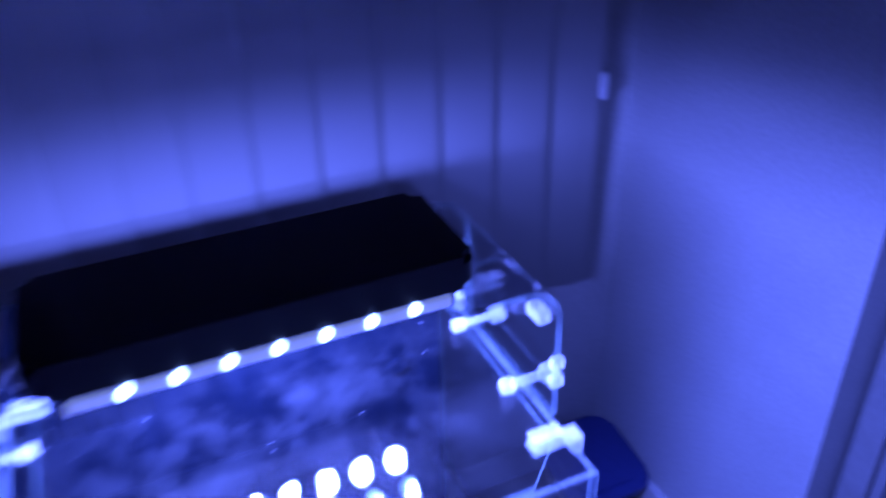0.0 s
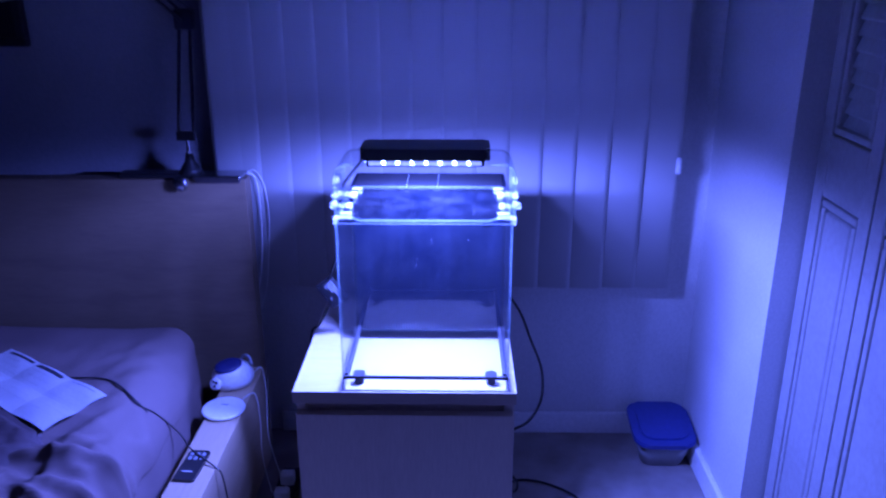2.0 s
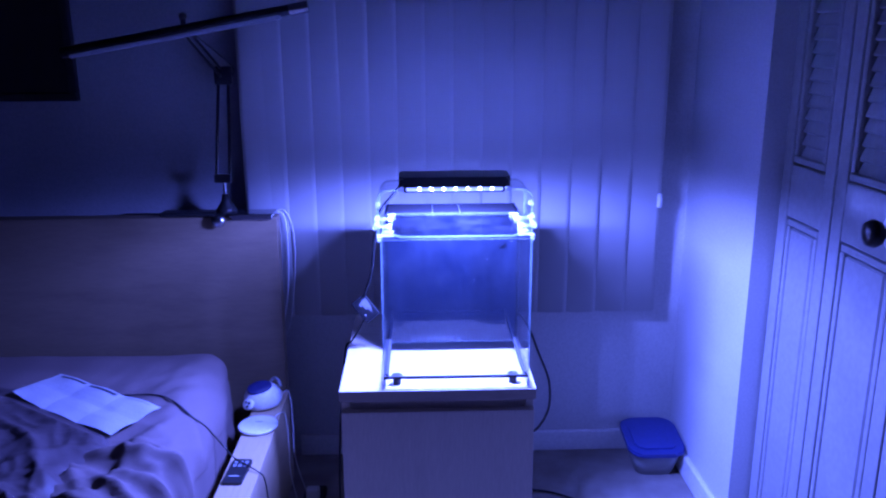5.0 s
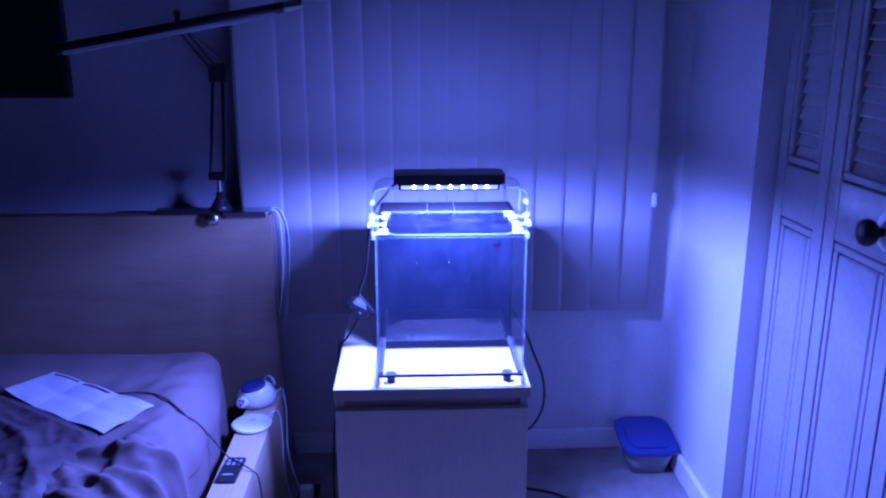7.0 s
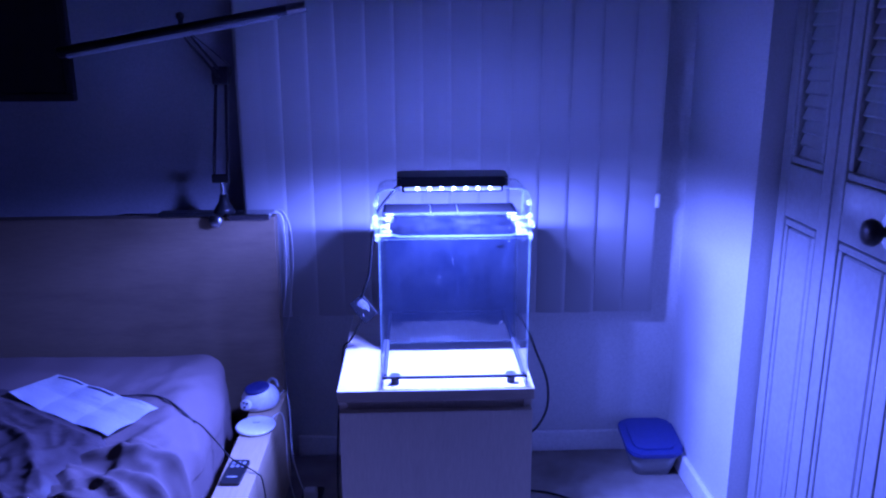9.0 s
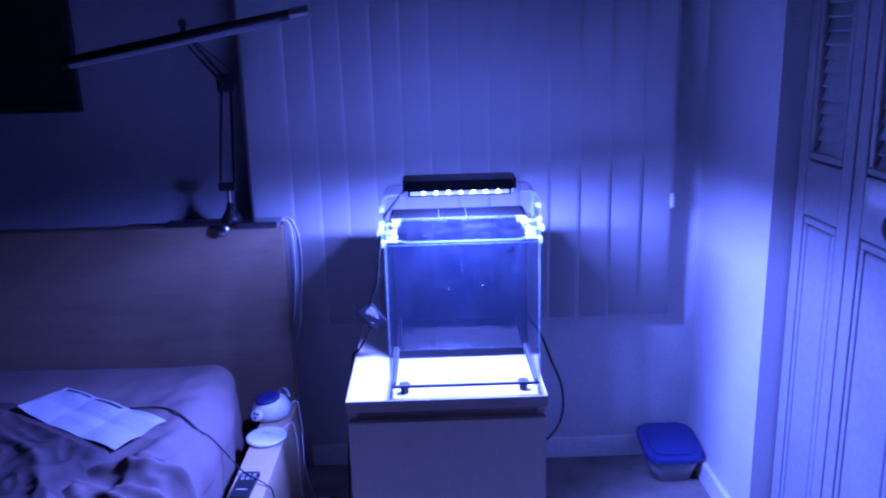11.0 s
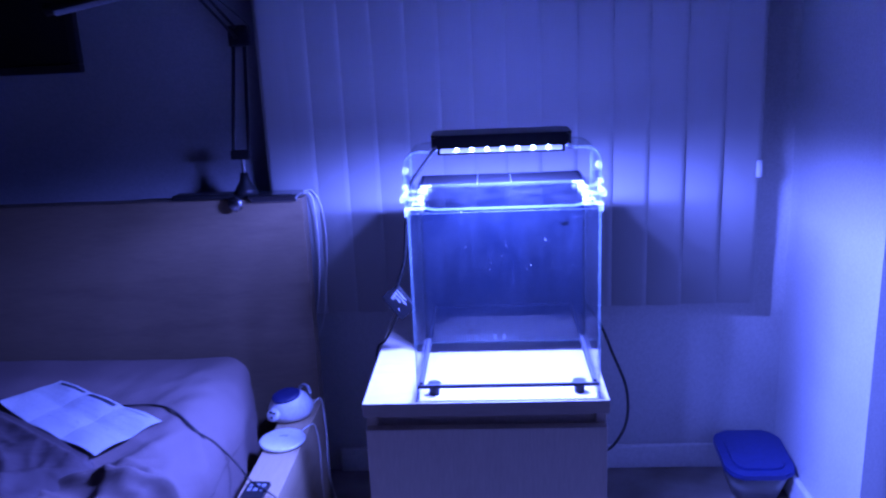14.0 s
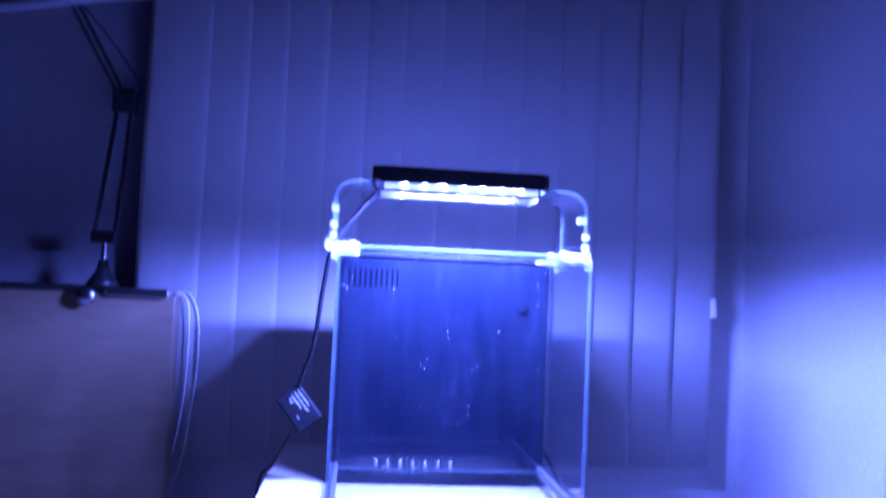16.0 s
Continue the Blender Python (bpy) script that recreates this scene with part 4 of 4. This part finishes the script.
# ---- clamp lamp on the headboard ----
def desk_lamp():
    lamp = thing("desk_lamp", (-0.45, 0.955, 0.772), "dark metal swing-arm lamp clamped to the headboard, unlit", "lamp")
    # steel clamp over the headboard's top
    part("clamp_plate", box((-0.435, 0.922, 0.773), (-0.318, 0.985, 0.783), 0.003), STEEL, lamp, "polished steel clamp plate")
    part("clamp_lip", box((-0.428, 0.917, 0.767), (-0.32, 0.9215, 0.783), 0.002), STEEL, lamp)
    # dark bar standing in for the shade along the headboard's top
    part("shade_bar", box((-0.62, 0.935, 0.773), (-0.44, 0.98, 0.785), 0.004), DARK_STEEL, lamp)
    m = pose(-0.462, 0.915, 0.766, 90, 0, 0)
    part("clamp_screw", lathe([(0.017, 0.0), (0.018, 0.004), (0.015, 0.008), (0.006, 0.010), (0.002, 0.0103)], 26, m), STEEL, lamp, "domed steel clamp screw", True)
    m = pose(-0.448, 0.957, 0.783)
    part("base_cone", lathe([(0.030, 0.0), (0.024, 0.012), (0.012, 0.030), (0.009, 0.048)], 24, m), DARK_STEEL, lamp, smooth=True)
    part("pivot_post", cyl((-0.448, 0.957, 0.825), (-0.448, 0.957, 0.865), 0.005), STEEL, lamp)
    part("lower_bracket", box((-0.474, 0.951, 0.862), (-0.428, 0.963, 0.885), 0.003), DARK_STEEL, lamp)
    # twin lower rods to the elbow
    ex, ey, ez = -0.442, 1.01, 1.135
    for dx in (-0.020, 0.016):
        part("arm_rod", cyl((-0.448 + dx, 0.957, 0.875), (ex + dx * 0.7, ey, ez), 0.0042, n=12), DARK_STEEL, lamp)
    part("elbow", box((ex - 0.024, ey - 0.012, ez - 0.02), (ex + 0.022, ey + 0.012, ez + 0.028), 0.005), DARK_STEEL, lamp)
    hx, hy, hz = -0.468, 0.768, 1.262
    for dz in (0.018, -0.004):
        part("arm_rod", cyl((ex - 0.004, ey, ez + dz), (hx, hy, hz - 0.016 + dz), 0.0036, n=12), DARK_STEEL, lamp)
    a, b = Vector((-0.752, 0.762, 1.202)), Vector((-0.184, 0.762, 1.303))
    head = part("lamp_head", cyl(a, b, 0.0125, n=20), DARK_STEEL, lamp, "slim tubular lamp head", True)
    part("end_cap", cyl(b - (b - a).normalized() * 0.04, b + (b - a).normalized() * 0.004, 0.0132, n=20), STEEL, head)
    part("diffuser", cyl(a + Vector((0.02, -0.002, -0.0045)), b + Vector((-0.06, -0.002, -0.0195)), 0.0085, n=16), GREY, head)
    part("head_pivot", lathe([(0.006, 0.0), (0.006, 0.014), (0.009, 0.016), (0.009, 0.026), (0.003, 0.029)], 16, Matrix.Translation((hx, hy - 0.004, hz))), BLACK, lamp)
    part("cable", tube([(hx + 0.01, hy, hz - 0.01), (-0.42, 0.86, 1.20), (-0.405, 0.96, 1.16), (ex + 0.02, ey, ez)], 0.0016), BLACK, lamp)
    part("cable", tube([(-0.324, 0.984, 0.774), (-0.306, 0.984, 0.772), (-0.296, 0.984, 0.745), (-0.293, 0.983, 0.66), (-0.299, 0.985, 0.56), (-0.315, 0.990, 0.47), (-0.345, 0.992, 0.36), (-0.36, 0.992, 0.02)], 0.0014), WHITE, lamp, "white lamp cable")
    part("cable", tube([(-0.324, 0.995, 0.776), (-0.300, 0.996, 0.776), (-0.281, 0.995, 0.735), (-0.276, 0.992, 0.65), (-0.284, 0.990, 0.55), (-0.300, 0.995, 0.45), (-0.335, 1.0, 0.34), (-0.36, 1.0, 0.02)], 0.0011), WHITE, lamp, "white lamp cable")
    return lamp


desk_lamp()


def wall_picture():
    p = thing("wall_picture", (-1.2, WALL_Y, 1.4), "large unlit black framed panel hung on the wall", "picture")
    xa, xb, za, zb, y = -1.75, -0.846, 1.072, 1.62, WALL_Y - 0.025
    for lo, hi in (((xa, za), (xb, za + 0.02)), ((xa, zb - 0.02), (xb, zb)), ((xa, za + 0.02), (xa + 0.02, zb - 0.02)), ((xb - 0.02, za + 0.02), (xb, zb - 0.02))):
        part("frame", box((lo[0], y, lo[1]), (hi[0], WALL_Y - 0.001, hi[1]), 0.002), BLACK, p)
    part("panel", box((xa + 0.02, y + 0.006, za + 0.02), (xb - 0.02, WALL_Y - 0.002, zb - 0.02)), PICTURE, p)
    return p


wall_picture()


# ---- things on the floor ----
def food_tub():
    t = thing("storage_tub", (0.755, 1.0, FLOOR), "milky plastic storage tub with a blue lid on the carpet", "tub")
    bm = bmesh.new()
    a, b = round_rect(0.695, 0.902, 0.806, 1.030, 0.03), round_rect(0.675, 0.893, 0.827, 1.056, 0.034)
    inner = round_rect(0.679, 0.897, 0.823, 1.052, 0.032)
    n = len(a)
    low, top, inn = [bm.verts.new((x, y, FLOOR + 0.001)) for x, y in a], [bm.verts.new((x, y, 0.072)) for x, y in b], [bm.verts.new((x, y, 0.071)) for x, y in inner]
    lin = [bm.verts.new((x * 0.98 + 0.75 * 0.02, y * 0.98 + 0.99 * 0.02, FLOOR + 0.004)) for x, y in a]
    for p, q in ((low, top), (top, inn), (inn, lin)):
        for i in range(n):
            bm.faces.new((p[i], p[(i + 1) % n], q[(i + 1) % n], q[i]))
    bm.faces.new(list(reversed(low)))
    bm.faces.new(lin)
    part("body", bm, TUB, t, "milky see-through tub", True)
    lid = part("lid", prism(round_rect(0.668, 0.886, 0.832, 1.062, 0.036), 0.069, 0.083, 0.004), BLUE, t, "blue snap-on lid")
    part("lid_panel", prism(round_rect(0.690, 0.908, 0.812, 1.042, 0.026), 0.082, 0.0875, 0.0025), BLUE, lid)
    # its back edge is propped on the baseboard
    lean = Matrix.Translation((0.0, 0.905, FLOOR)) @ Matrix.Rotation(radians(9.5), 4, "X") @ Matrix.Translation((0.0, -0.905, -FLOOR))
    for ob in t.children_recursive:
        ob.data.transform(lean)
    return t


food_tub()


def cables():
    # lamp lead with its inline controller, down the nightstand's side
    lead = thing("light_controller", (-0.055, 0.575, 0.633), "black inline light controller with white print hanging on its lead", "controller")
    part("lead", tube([(0.045, 0.517, 0.945), (0.012, 0.525, 0.905), (-0.018, 0.535, 0.862), (-0.030, 0.550, 0.80), (-0.040, 0.565, 0.72), (-0.058, 0.574, 0.663)], 0.0034), CASE, lead)
    m = pose(-0.055, 0.575, 0.633, 80, -40, 0)
    for lo, hi, mat, nm in (((-0.019, -0.029, -0.007), (0.019, 0.029, 0.007), CASE, "case"),):
        bm = box(lo, hi, 0.002)
        bmesh.ops.transform(bm, matrix=m, verts=bm.verts)
        part(nm, bm, mat, lead)
    for k, (w, y0) in enumerate(((0.030, 0.024), (0.036, 0.024), (0.026, 0.024), (0.012, 0.022), (0.009, -0.004))):
        x0 = 0.013 - k * 0.0055
        bm = box((x0, y0 - w, 0.0068), (x0 + 0.0012, y0 - 0.004, 0.0074))
        bmesh.ops.transform(bm, matrix=m, verts=bm.verts)
        part("print_bar", bm, WHITE_INK, lead)
    part("lead", tube([(-0.060, 0.578, 0.605), (-0.075, 0.59, 0.575), (-0.092, 0.60, 0.545), (-0.107, 0.60, 0.528), (-0.113, 0.58, 0.46), (-0.122, 0.55, 0.34), (-0.125, 0.52, 0.2), (-0.118, 0.52, 0.05), (-0.13, 0.55, FLOOR + 0.004)], 0.0025), CASE, lead)
    pts = [(0.27, 0.715, 0.60), (0.305, 0.715, 0.575), (0.338, 0.70, 0.535), (0.364, 0.69, 0.47), (0.390, 0.68, 0.40), (0.390, 0.67, 0.33), (0.362, 0.66, 0.28), (0.318, 0.66, 0.245), (0.3125, 0.67, 0.16), (0.345, 0.70, 0.085), (0.342, 0.74, 0.03), (0.325, 0.80, 0.004), (0.37, 0.83, 0.0), (0.44, 0.81, 0.0), (0.50, 0.76, 0.0), (0.50, 0.70, 0.0)]
    mains = thing("mains_lead", (0.32, 0.6, FLOOR), "black mains lead looping down beside the nightstand", "lead")
    part("cord", tube(pts, 0.0032), BLACK, mains)
    strip = thing("power_strip", (-0.22, 0.72, FLOOR), "black power strip with white plugs on the carpet", "power strip")
    part("case", box((-0.26, 0.62, FLOOR), (-0.20, 0.86, 0.012), 0.006), BLACK, strip)
    for y in (0.66, 0.72, 0.79):
        part("plug", box((-0.248, y - 0.014, 0.0125), (-0.212, y + 0.014, 0.045), 0.005), WHITE, strip, "white plug")


cables()
